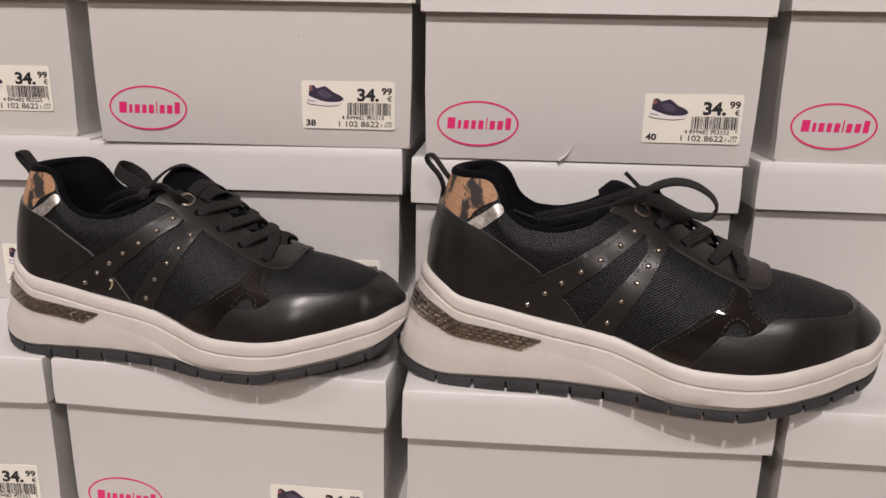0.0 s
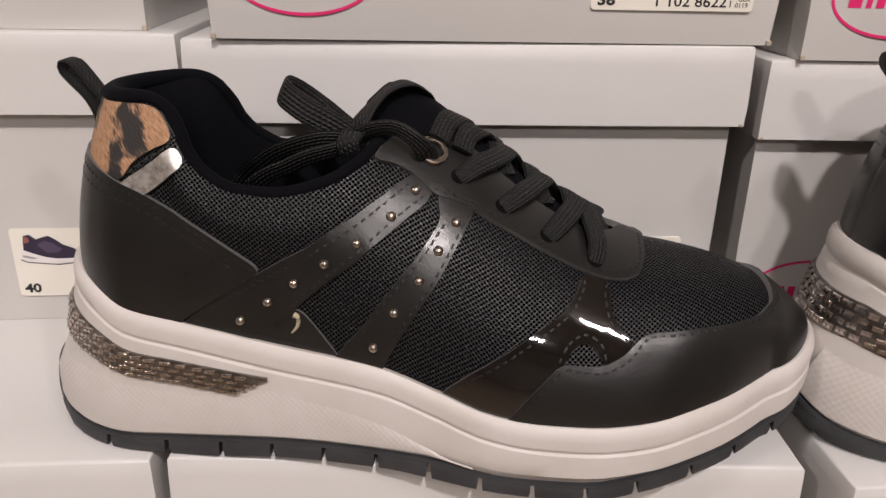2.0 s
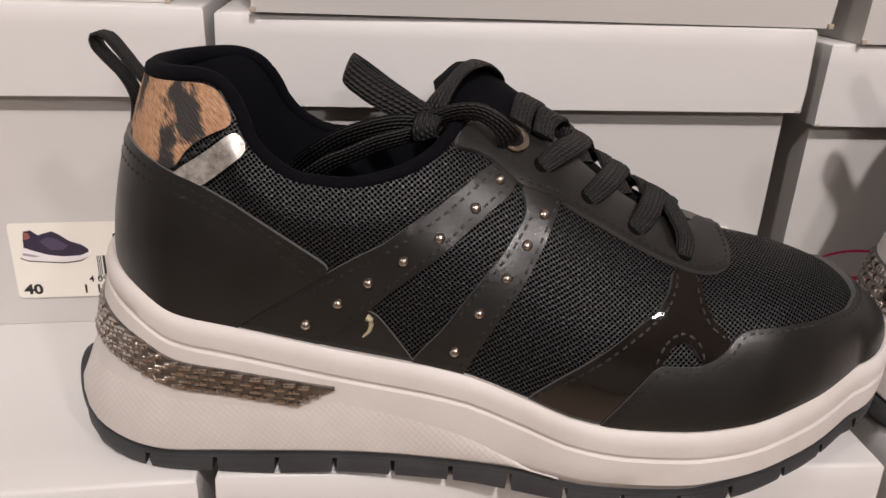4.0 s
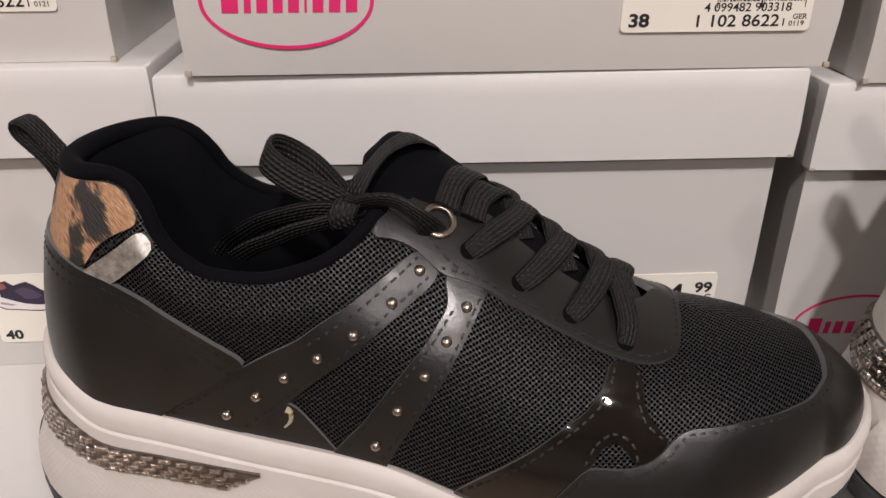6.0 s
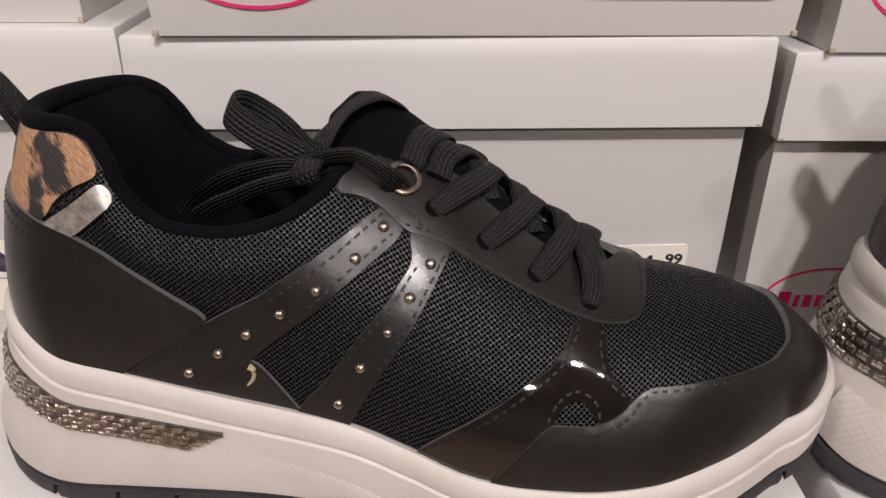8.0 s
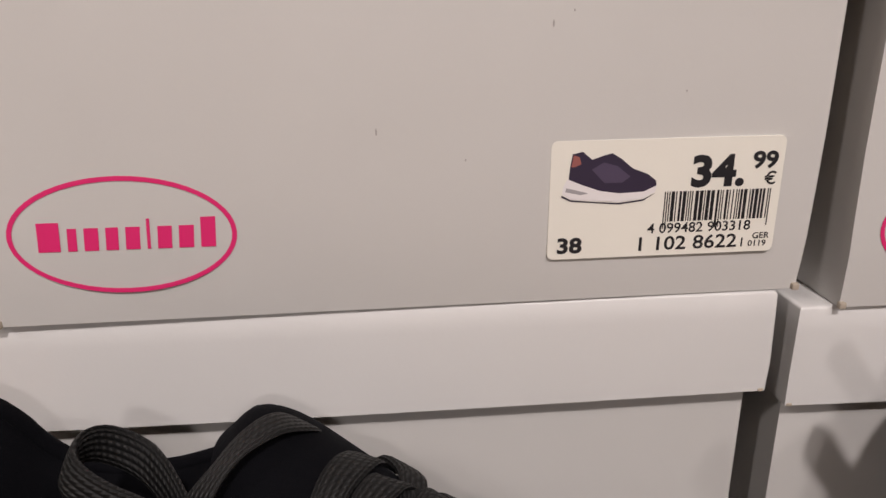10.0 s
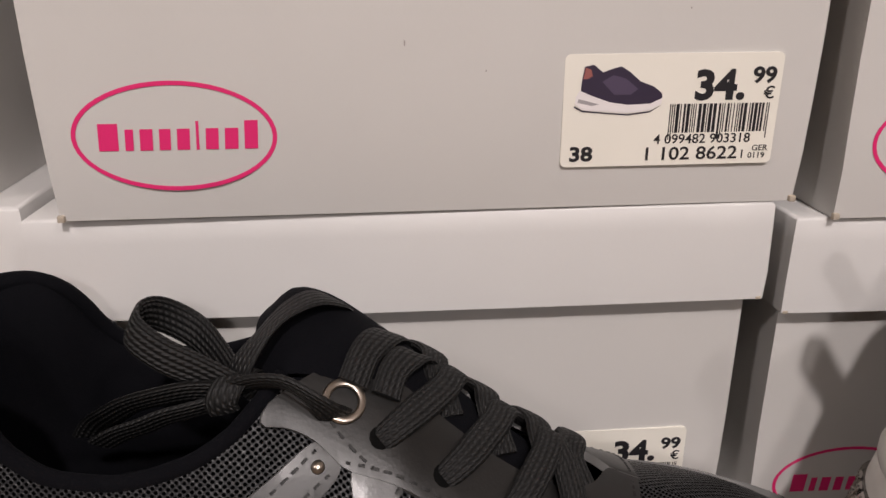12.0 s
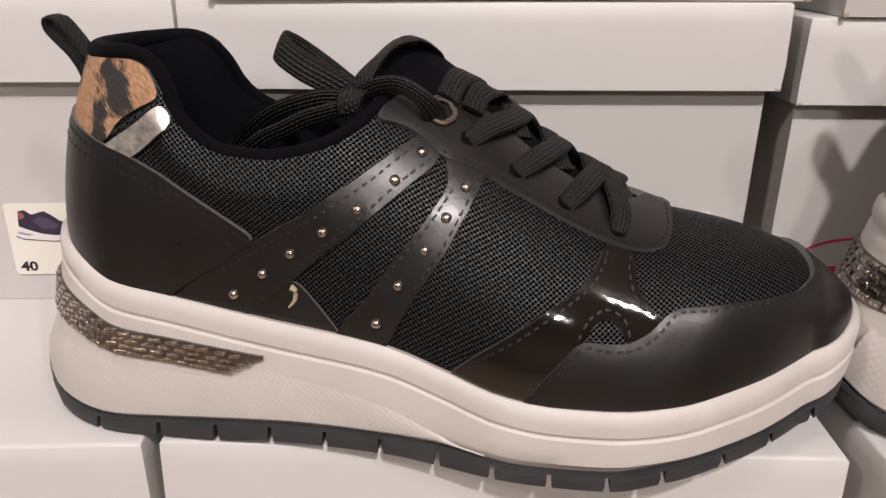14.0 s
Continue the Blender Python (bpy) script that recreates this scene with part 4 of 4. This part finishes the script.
bm = bmesh.new()
tube(bm, [(0.1340, -0.006, 0.1170), (0.1295, -0.006, 0.1215), (0.1240, -0.006, 0.1270)], 0.0012, 8)
part("aglet", bm, LACE, right, "dark lace tip")
bm = bmesh.new()
tube(bm, [(0.0769, -0.014, 0.0990), (0.0700, -0.0150, 0.1010), (0.0640, -0.0165, 0.1040)], 0.0011, 8)
part("aglet", bm, LACE, right, "dark lace tip")


def worn(p):
    """The upper has sunk a little with lacing, and the heel of the sole flares out behind."""
    z = p.z if p.z < 0.058 else 0.058 + (p.z - 0.058) * 0.945
    back = min(1.0, max(0.0, (0.05 - p.x) / 0.05))
    low = min(1.0, max(0.0, (0.056 - p.z) / 0.034))
    inward = 0.11 * max(0.0, p.z - 0.078) * min(1.0, max(0.0, (p.x - 0.06) / 0.04))
    return Vector((p.x - (0.0016 + 0.0036 * low) * back, p.y + inward, z))


for me in {ob.data.name: ob.data for shoe in (left, right) for ob in shoe.children_recursive}.values():
    for vt in me.vertices:
        vt.co = worn(vt.co)


# ---- shoe boxes ----
BODY_W, LID_W, DEPTH, HIGH, LID_H = 0.2155, 0.221, 0.31, 0.126, 0.0318


def lid_mesh(sag):
    """A lid with slightly bowed sides, open below, folded corners in front."""
    bm = bmesh.new()
    nx, ny = 20, 16
    t = 0.0016

    def skin(x0, x1, y0, y1, z0, z1, flip):
        rows = []
        rim = [(x0 + (x1 - x0) * i / nx, y0) for i in range(nx)] + [(x1, y0 + (y1 - y0) * i / ny) for i in range(ny)] + [(x1 - (x1 - x0) * i / nx, y1) for i in range(nx)] + [(x0, y1 - (y1 - y0) * i / ny) for i in range(ny)]
        def lift(y):
            k = min(1.0, max(0.0, (y - 0.035) / 0.05))
            return sag * k * k * (3 - 2 * k)
        for zf, inset in ((0.0, 0.0), (0.3, -0.0003), (0.75, 0.0), (0.965, 0.0002), (0.99, 0.0008), (1.0, 0.0020)):
            r = []
            for x, y in rim:
                z = z0 + (z1 + lift(y) - z0) * zf
                bow = 0.0009 * math.sin(math.pi * (x - x0) / (x1 - x0)) * (1 - zf)
                yy = y + (inset if y < (y0 + y1) / 2 else -inset) - (bow if y == y0 else 0)
                xx = x + (inset if x < (x0 + x1) / 2 else -inset)
                r.append((xx, yy, z))
            rows.append(r)
        vs = sheet(bm, rows, True, None, flip)
        # the top, in strips from front to back
        top = vs[-1]
        left_col = [top[0]] + [top[-k] for k in range(1, ny)] + [top[2 * nx + ny]]
        right_col = top[nx:nx + ny + 1]
        prev = top[0:nx + 1]
        for j in range(1, ny + 1):
            y = left_col[j].co.y
            if j < ny:
                row = [left_col[j]] + [bm.verts.new((left_col[j].co.x + (right_col[j].co.x - left_col[j].co.x) * i / nx, y, left_col[j].co.z)) for i in range(1, nx)] + [right_col[j]]
            else:
                row = list(reversed(top[nx + ny:2 * nx + ny + 1]))
            for i in range(nx):
                f4 = [prev[i], prev[i + 1], row[i + 1], row[i]]
                bm.faces.new(f4[::-1] if flip else f4)
            prev = row
        return vs[0]
    w = LID_W / 2
    a = skin(-w, w, 0.0, DEPTH, -LID_H, 0.0, False)
    c = skin(-w + t, w - t, t, DEPTH - t, -LID_H, -t, True)
    for i in range(len(a)):
        k = (i + 1) % len(a)
        bm.faces.new((a[k], a[i], c[i], c[k]))
    return bm


def body_mesh():
    """A box with softly bowed sides; its front lies at y = 0."""
    bm = bmesh.new()
    w0, w1 = BODY_W / 2 - 0.0012, BODY_W / 2
    n = 14
    rows = []
    for k in range(9):
        zf = k / 8
        z = (HIGH - 0.003) * zf
        w = w0 + (w1 - w0) * min(1, zf * 3)
        inset = 0.0012 if k == 0 else 0.0
        out = []
        for i in range(n):
            x = -w + 2 * w * i / n
            out.append((x, inset - 0.0012 * math.sin(math.pi * i / n) * math.sin(math.pi * zf), z))
        for i in range(n):
            out.append((w, inset + (DEPTH - 0.01) * i / n, z))
        for i in range(n):
            out.append((w - 2 * w * i / n, DEPTH - 0.01, z))
        for i in range(n):
            out.append((-w, DEPTH - 0.01 - (DEPTH - 0.01 - inset) * i / n, z))
        rows.append(out)
    vs = sheet(bm, rows, True)
    bm.faces.new(vs[0][::-1])
    bm.faces.new(vs[-1])
    return bm


BADGE = {}


def badge(box):
    """The pink oval with a plain bar for each stroke of its word."""
    x, z = -BODY_W / 2 + 0.0354, 0.0235

    def print_part(key, name, shapes, parent):
        if key not in BADGE:
            bm = bmesh.new()
            for pts in shapes:
                bm.faces.new([bm.verts.new((u, front(u, w) - 0.0002, w)) for u, w in pts])
            bmesh.ops.remove_doubles(bm, verts=bm.verts, dist=0.000001)
            for fc in bm.faces:
                fc.normal_update()
                if fc.normal.y > 0:
                    fc.normal_flip()
            ob = part(name, bm, PINK, parent, "pink oval printed badge" if name == "badge" else "", False)
            BADGE[key] = ob.data
            return ob
        ob = new(name, BADGE[key])
        ob.parent = parent
        return ob
    outer, inner = oval(x, z, 0.0272, 0.0150), oval(x, z, 0.0260, 0.0138)
    ringed = print_part("ring", "badge", [(outer[i], inner[i], inner[(i + 1) % 48], outer[(i + 1) % 48]) for i in range(48)], box)
    cx = x - 0.0212
    for k, (w, up) in enumerate(((0.0060, 0.0038), (0.0030, 0.0022), (0.0042, 0.0022), (0.0038, 0.0022), (0.0042, 0.0022), (0.0016, 0.0042), (0.0042, 0.0022), (0.0044, 0.0022), (0.0044, 0.0042))):
        s = 0.0008
        print_part(k, "badge_bar", [((cx + s, z - 0.0036), (cx + w, z - 0.0036), (cx + w + s * 0.6, z + up), (cx + s * 1.6, z + up))], ringed)
        cx += w + 0.0009


def size_label(box, size, ean, lot, at=None):
    x0, z0 = at or (BODY_W / 2 - 0.0775, 0.0125)
    w, h, y = 0.0635, 0.0320, -0.0010
    bm = bmesh.new()
    r = 0.0016
    rim = []
    for cx, cz, a0 in ((x0 + w - r, z0 + r, -90), (x0 + w - r, z0 + h - r, 0), (x0 + r, z0 + h - r, 90), (x0 + r, z0 + r, 180)):
        rim += [(cx + r * math.cos(radians(a0 + 22.5 * k)), cz + r * math.sin(radians(a0 + 22.5 * k))) for k in range(5)]
    f0 = bm.faces.new([bm.verts.new((p[0], y, p[1])) for p in rim])
    bmesh.ops.extrude_face_region(bm, geom=[f0])
    for vt in list(bm.verts)[:len(rim)]:
        vt.co.y += 0.0014
    bmesh.ops.recalc_face_normals(bm, faces=bm.faces)
    lab = part("size_label", bm, PAPER, box, "white price and size label with barcode", False)
    k = 0.988
    lab.location, lab.scale = (x0 * (1 - k), 0, z0 * (1 - k)), (k, 1, k)
    yt = y - 0.0001
    writing("price", "34.", 0.0113, x0 + 0.0378, z0 + 0.0192, yt, lab, 0.00046, squeeze=1.10)
    writing("price_cents", "99", 0.0062, x0 + 0.0547, z0 + 0.0236, yt, lab, 0.00020, squeeze=1.15)
    writing("euro_sign", "€", 0.0048, x0 + 0.0585, z0 + 0.0190, yt, lab, 0.00006, squeeze=1.1)
    writing("size_number", str(size), 0.0058, x0 + 0.0024, z0 + 0.0018, yt, lab, 0.00020, squeeze=1.2)
    writing("article_number", "1 102 8622", 0.0054, x0 + 0.0240, z0 + 0.0016, yt, lab, 0.00007, squeeze=1.18)
    writing("article_digit", "1", 0.0036, x0 + 0.0535, z0 + 0.0016, yt, lab, 0.00003)
    writing("lot_number", "GER", 0.0024, x0 + 0.0572, z0 + 0.0038, yt, lab, 0.00002, squeeze=1.1)
    writing("lot_number", lot, 0.0024, x0 + 0.0562, z0 + 0.0016, yt, lab, 0.00002, squeeze=1.1)
    writing("barcode_number", ean, 0.0039, x0 + 0.0272, z0 + 0.0064, yt, lab, 0.00004, squeeze=1.06)
    bm = bmesh.new()
    rnd = random.Random(int(ean.replace(" ", "")) % 1000)
    bx, end = x0 + 0.0312, x0 + 0.0612
    unit = (end - bx) / 95
    pos, k = 0, 0
    while pos < 95:
        wd = 1 if k < 2 or pos > 91 else rnd.choice((1, 1, 2, 3))
        guard = pos < 3 or pos > 91 or 45 <= pos <= 49
        flat(bm, [(bx + pos * unit, z0 + (0.0075 if guard else 0.0095)), (bx + min(95, pos + wd) * unit, z0 + (0.0075 if guard else 0.0095)), (bx + min(95, pos + wd) * unit, z0 + 0.0178), (bx + pos * unit, z0 + 0.0178)], yt)
        pos += wd + (1 if k < 2 else rnd.choice((1, 1, 2)))
        k += 1
    part("barcode", bm, INK, lab, "", False)["kind"] = "stuff"
    # the small picture of a shoe
    px, pz, s = x0 + 0.0030, z0 + 0.0165, 0.0262

    def shape(name, pts, mat, dy):
        b2 = bmesh.new()
        flat(b2, [(px + u * s, pz + v * s) for u, v in pts], yt - dy)
        part(name, b2, mat, lab, "", False)
    shape("printed_upper", [(0.07, 0.20), (0.08, 0.34), (0.10, 0.46), (0.20, 0.48), (0.30, 0.40), (0.42, 0.44), (0.50, 0.46), (0.60, 0.40), (0.72, 0.30), (0.88, 0.24), (0.97, 0.17), (0.98, 0.11), (0.85, 0.05), (0.60, 0.04), (0.40, 0.07), (0.2, 0.14)], PICTURE[0], 0.00003)
    shape("printed_sole", [(0.01, 0.06), (0.02, 0.14), (0.06, 0.21), (0.2, 0.15), (0.40, 0.08), (0.60, 0.05), (0.85, 0.06), (0.98, 0.12), (0.97, 0.05), (0.85, -0.01), (0.60, -0.04), (0.35, -0.02), (0.10, 0.0)], PICTURE[1], 0.00005)
    shape("printed_heel", [(0.09, 0.33), (0.11, 0.45), (0.17, 0.43), (0.19, 0.36), (0.13, 0.33)], PICTURE[2], 0.00006)
    shape("printed_plate", [(0.04, 0.08), (0.05, 0.12), (0.17, 0.09), (0.28, 0.06), (0.20, 0.045)], PICTURE[3], 0.00007)
    shape("printed_outsole", [(0.01, 0.045), (0.10, -0.005), (0.35, -0.03), (0.60, -0.05), (0.85, -0.02), (0.97, 0.04), (0.85, -0.035), (0.60, -0.065), (0.35, -0.042), (0.10, -0.02), (0.0, 0.03)], PICTURE[0], 0.00006)
    shape("printed_sheen", [(0.30, 0.30), (0.42, 0.37), (0.56, 0.33), (0.70, 0.22), (0.62, 0.16), (0.44, 0.16)], PICTURE[4], 0.00006)


LID_MESHES = {}
BODY = None


def front(x, z):
    """The bowed front of a box body."""
    return -0.0012 * math.sin(math.pi * (x / BODY_W + 0.5)) * math.sin(math.pi * z / HIGH)


def shoe_box(x, y, z, yaw, size, ean, lot, label, sag=0.0, slide=0.0, stuck=(0.0, 0.0)):
    """x, y: the front left corner of the lid; z: the box's bottom; slide: how far the lid is shifted along."""
    global BODY
    turn = pose(x, y, z, 0, 0, yaw)
    box = thing("shoe_box", turn @ Matrix.Translation((LID_W / 2, 0.0065, 0)), label, "shoe box", "stacked shoe boxes")
    if BODY is None:
        BODY = part("body", body_mesh(), CARD, box, "light grey printed card")
    else:
        o = new("body", BODY.data)
        o.parent, o["label"] = box, "light grey printed card"
    if sag not in LID_MESHES:
        lid = part("lid", lid_mesh(sag), LID, box, "white card lid")
        LID_MESHES[sag] = lid.data
    else:
        lid = new("lid", LID_MESHES[sag])
        lid.parent, lid["label"] = box, "white card lid"
    lid.location = (slide, -0.0065, HIGH)
    # raw card shows at the folded lid corners
    for sx in (-1, 1):
        bm = bmesh.new()
        block(bm, sx * (LID_W / 2 - 0.0013) - 0.0009 + slide, -0.0068, HIGH - LID_H - 0.0002, sx * (LID_W / 2 - 0.0013) + 0.0009 + slide, -0.0054, HIGH - LID_H + 0.0009, 0.0003)
        part("lid_corner", bm, EDGE, box, "bare folded card corner")
        bm = bmesh.new()
        block(bm, sx * (BODY_W / 2 - 0.0016) - 0.0010, -0.0002, -0.0001, sx * (BODY_W / 2 - 0.0016) + 0.0010, 0.0016, 0.0018, 0.0003)
        part("body_corner", bm, EDGE, box, "scuffed card corner")
    badge(box)
    size_label(box, size, ean, lot, (BODY_W / 2 - 0.0765 + stuck[0], 0.0125 + stuck[1]))
    return box


WHAT = "grey card shoe box, white lid, price label, "
T_MID, T_UP, T_LOW = 1.1245, 1.2507, 0.993
# top row
shoe_box(-0.4700, 0.5915, T_UP, 0.5, 39, "4 099482 903325", "0121", WHAT + "on the upper row", stuck=(-0.0025, 0.005))
marked = shoe_box(-0.2268, 0.5695, T_UP, -0.5, 38, "4 099482 903318", "0119", WHAT + "on the upper row", stuck=(0.0026, 0.0))
for k, (x, z) in enumerate(((-0.010, 0.0475), (0.038, 0.0755), (0.068, 0.056), (0.012, 0.040), (0.033, 0.0725), (-0.052, 0.088), (0.081, 0.083))):
    bm = bmesh.new()
    h = 0.0009 if k in (0, 4) else 0.0003
    flat(bm, oval(x, z, 0.00022, h, 10), front(x, z) - 0.0002)
    bmesh.ops.recalc_face_normals(bm, faces=bm.faces)
    part("scuff_mark", bm, SCUFF, marked)
dented = shoe_box(-0.0020, 0.5640, T_UP - 0.005, -2.0, 40, "4 099482 903332", "0123", WHAT + "upper row, dented", stuck=(0.0045, 0.0018))
bm = bmesh.new()
tube(bm, [(-0.0175, 0.0, 0.0002), (-0.0140, -0.0004, 0.0030), (-0.0105, -0.0002, 0.0072), (-0.0080, 0.0002, 0.0125)], lambda t: 0.0012 - 0.0010 * t, 6, 0.002)
part("torn_flap", bm, CARD, dented, "small torn crease in the card")
shoe_box(0.2275, 0.5570, T_UP - 0.001, -2.0, 39, "4 099482 903325", "0121", WHAT + "on the upper row")
# middle row
shoe_box(-0.4615, 0.5930, T_MID, 0.0, 40, "4 099482 903332", "0123", WHAT + "behind the sneakers")
shoe_box(-0.2355, 0.5800, T_MID, -1.4, 39, "4 099482 903325", "0121", WHAT + "behind the sneakers")
shoe_box(-0.0080, 0.5735, T_MID - 0.005, -2.2, 38, "4 099482 903318", "0119", WHAT + "behind the sneakers")
shoe_box(0.2225, 0.5620, T_MID - 0.001, -2.0, 40, "4 099482 903332", "0123", WHAT + "behind the sneakers")
# lower row, which carries the shoes
shoe_box(-0.4620, 0.5025, T_LOW, 0.0, 40, "4 099482 903332", "0123", WHAT + "carrying a sneaker", 0.0053)
shoe_box(-0.2360, 0.5040, T_LOW, -4.7, 39, "4 099482 903325", "0121", WHAT + "carrying a sneaker", 0.0053)
shoe_box(-0.0045, 0.4750, T_LOW, -1.2, 38, "4 099482 903318", "0119", WHAT + "carrying a sneaker", 0.0004)
shoe_box(0.2215, 0.4660, T_LOW, -2.0, 39, "4 099482 903325", "0121", WHAT + "pulled forward", 0.0043)

# ---- shelf and shop ----
shelf = thing("shelf", pose(0, 0, 0), "off-white shop shelf board under the stacked shoe boxes", "shelf", kind="structure")
bm = bmesh.new()
block(bm, -0.75, 0.40, 0.958, 0.75, 0.95, 0.9928, 0.002)
part("board", bm, SHELF, shelf)
bm = bmesh.new()
block(bm, -0.75, 0.952, 0.0, 0.75, 0.972, 1.9, 0.002)
part("back_panel", bm, SHELF, shelf)
for x in (-0.768, 0.752):
    bm = bmesh.new()
    block(bm, x, 0.38, 0.0, x + 0.016, 0.972, 1.9, 0.002)
    part("upright", bm, SHELF, shelf)
X0, X1, Y0, Y1 = -3.5, 3.5, -4.5, 1.4
for name, box, mat in (("floor", (X0, Y0, -0.1, X1, Y1, 0.0), FLOOR), ("ceiling", (X0, Y0, CEILING, X1, Y1, CEILING + 0.1), WALL),
                       ("wall_north", (X0, Y1, 0, X1, Y1 + 0.12, CEILING), WALL), ("wall_south", (X0, Y0 - 0.12, 0, X1, Y0, CEILING), WALL),
                       ("wall_west", (X0 - 0.12, Y0, 0, X0, Y1, CEILING), WALL), ("wall_east", (X1, Y0, 0, X1 + 0.12, Y1, CEILING), WALL)):
    bm = bmesh.new()
    block(bm, *box)
    tagged(part(name, bm, mat, None, smooth=False), {"f": "plain brown shop floor", "c": "plain painted shop ceiling", "w": "plain painted shop wall"}[name[0]], name.split("_")[0], kind="structure")
for x, y, watts, radius in LAMPS:
    lamp = thing("ceiling_lamp", pose(x, y, CEILING), "round white ceiling spot lamp, switched on", "lamp", "ceiling lamps")
    bm = bmesh.new()
    rows = [[Vector((r * math.cos(2 * math.pi * k / 24), r * math.sin(2 * math.pi * k / 24), z)) for k in range(24)] for r, z in ((radius + 0.02, 0.0), (radius + 0.02, -0.03), (radius + 0.012, -0.034), (radius + 0.004, -0.03), (radius + 0.004, -0.001))]
    sheet(bm, rows[::-1], True)
    part("housing", bm, STEEL, lamp)
    bm = bmesh.new()
    bm.faces.new([bm.verts.new((radius * math.cos(-2 * math.pi * k / 24), radius * math.sin(-2 * math.pi * k / 24), -0.02)) for k in range(24)])
    part("diffuser", bm, GLOW, lamp)
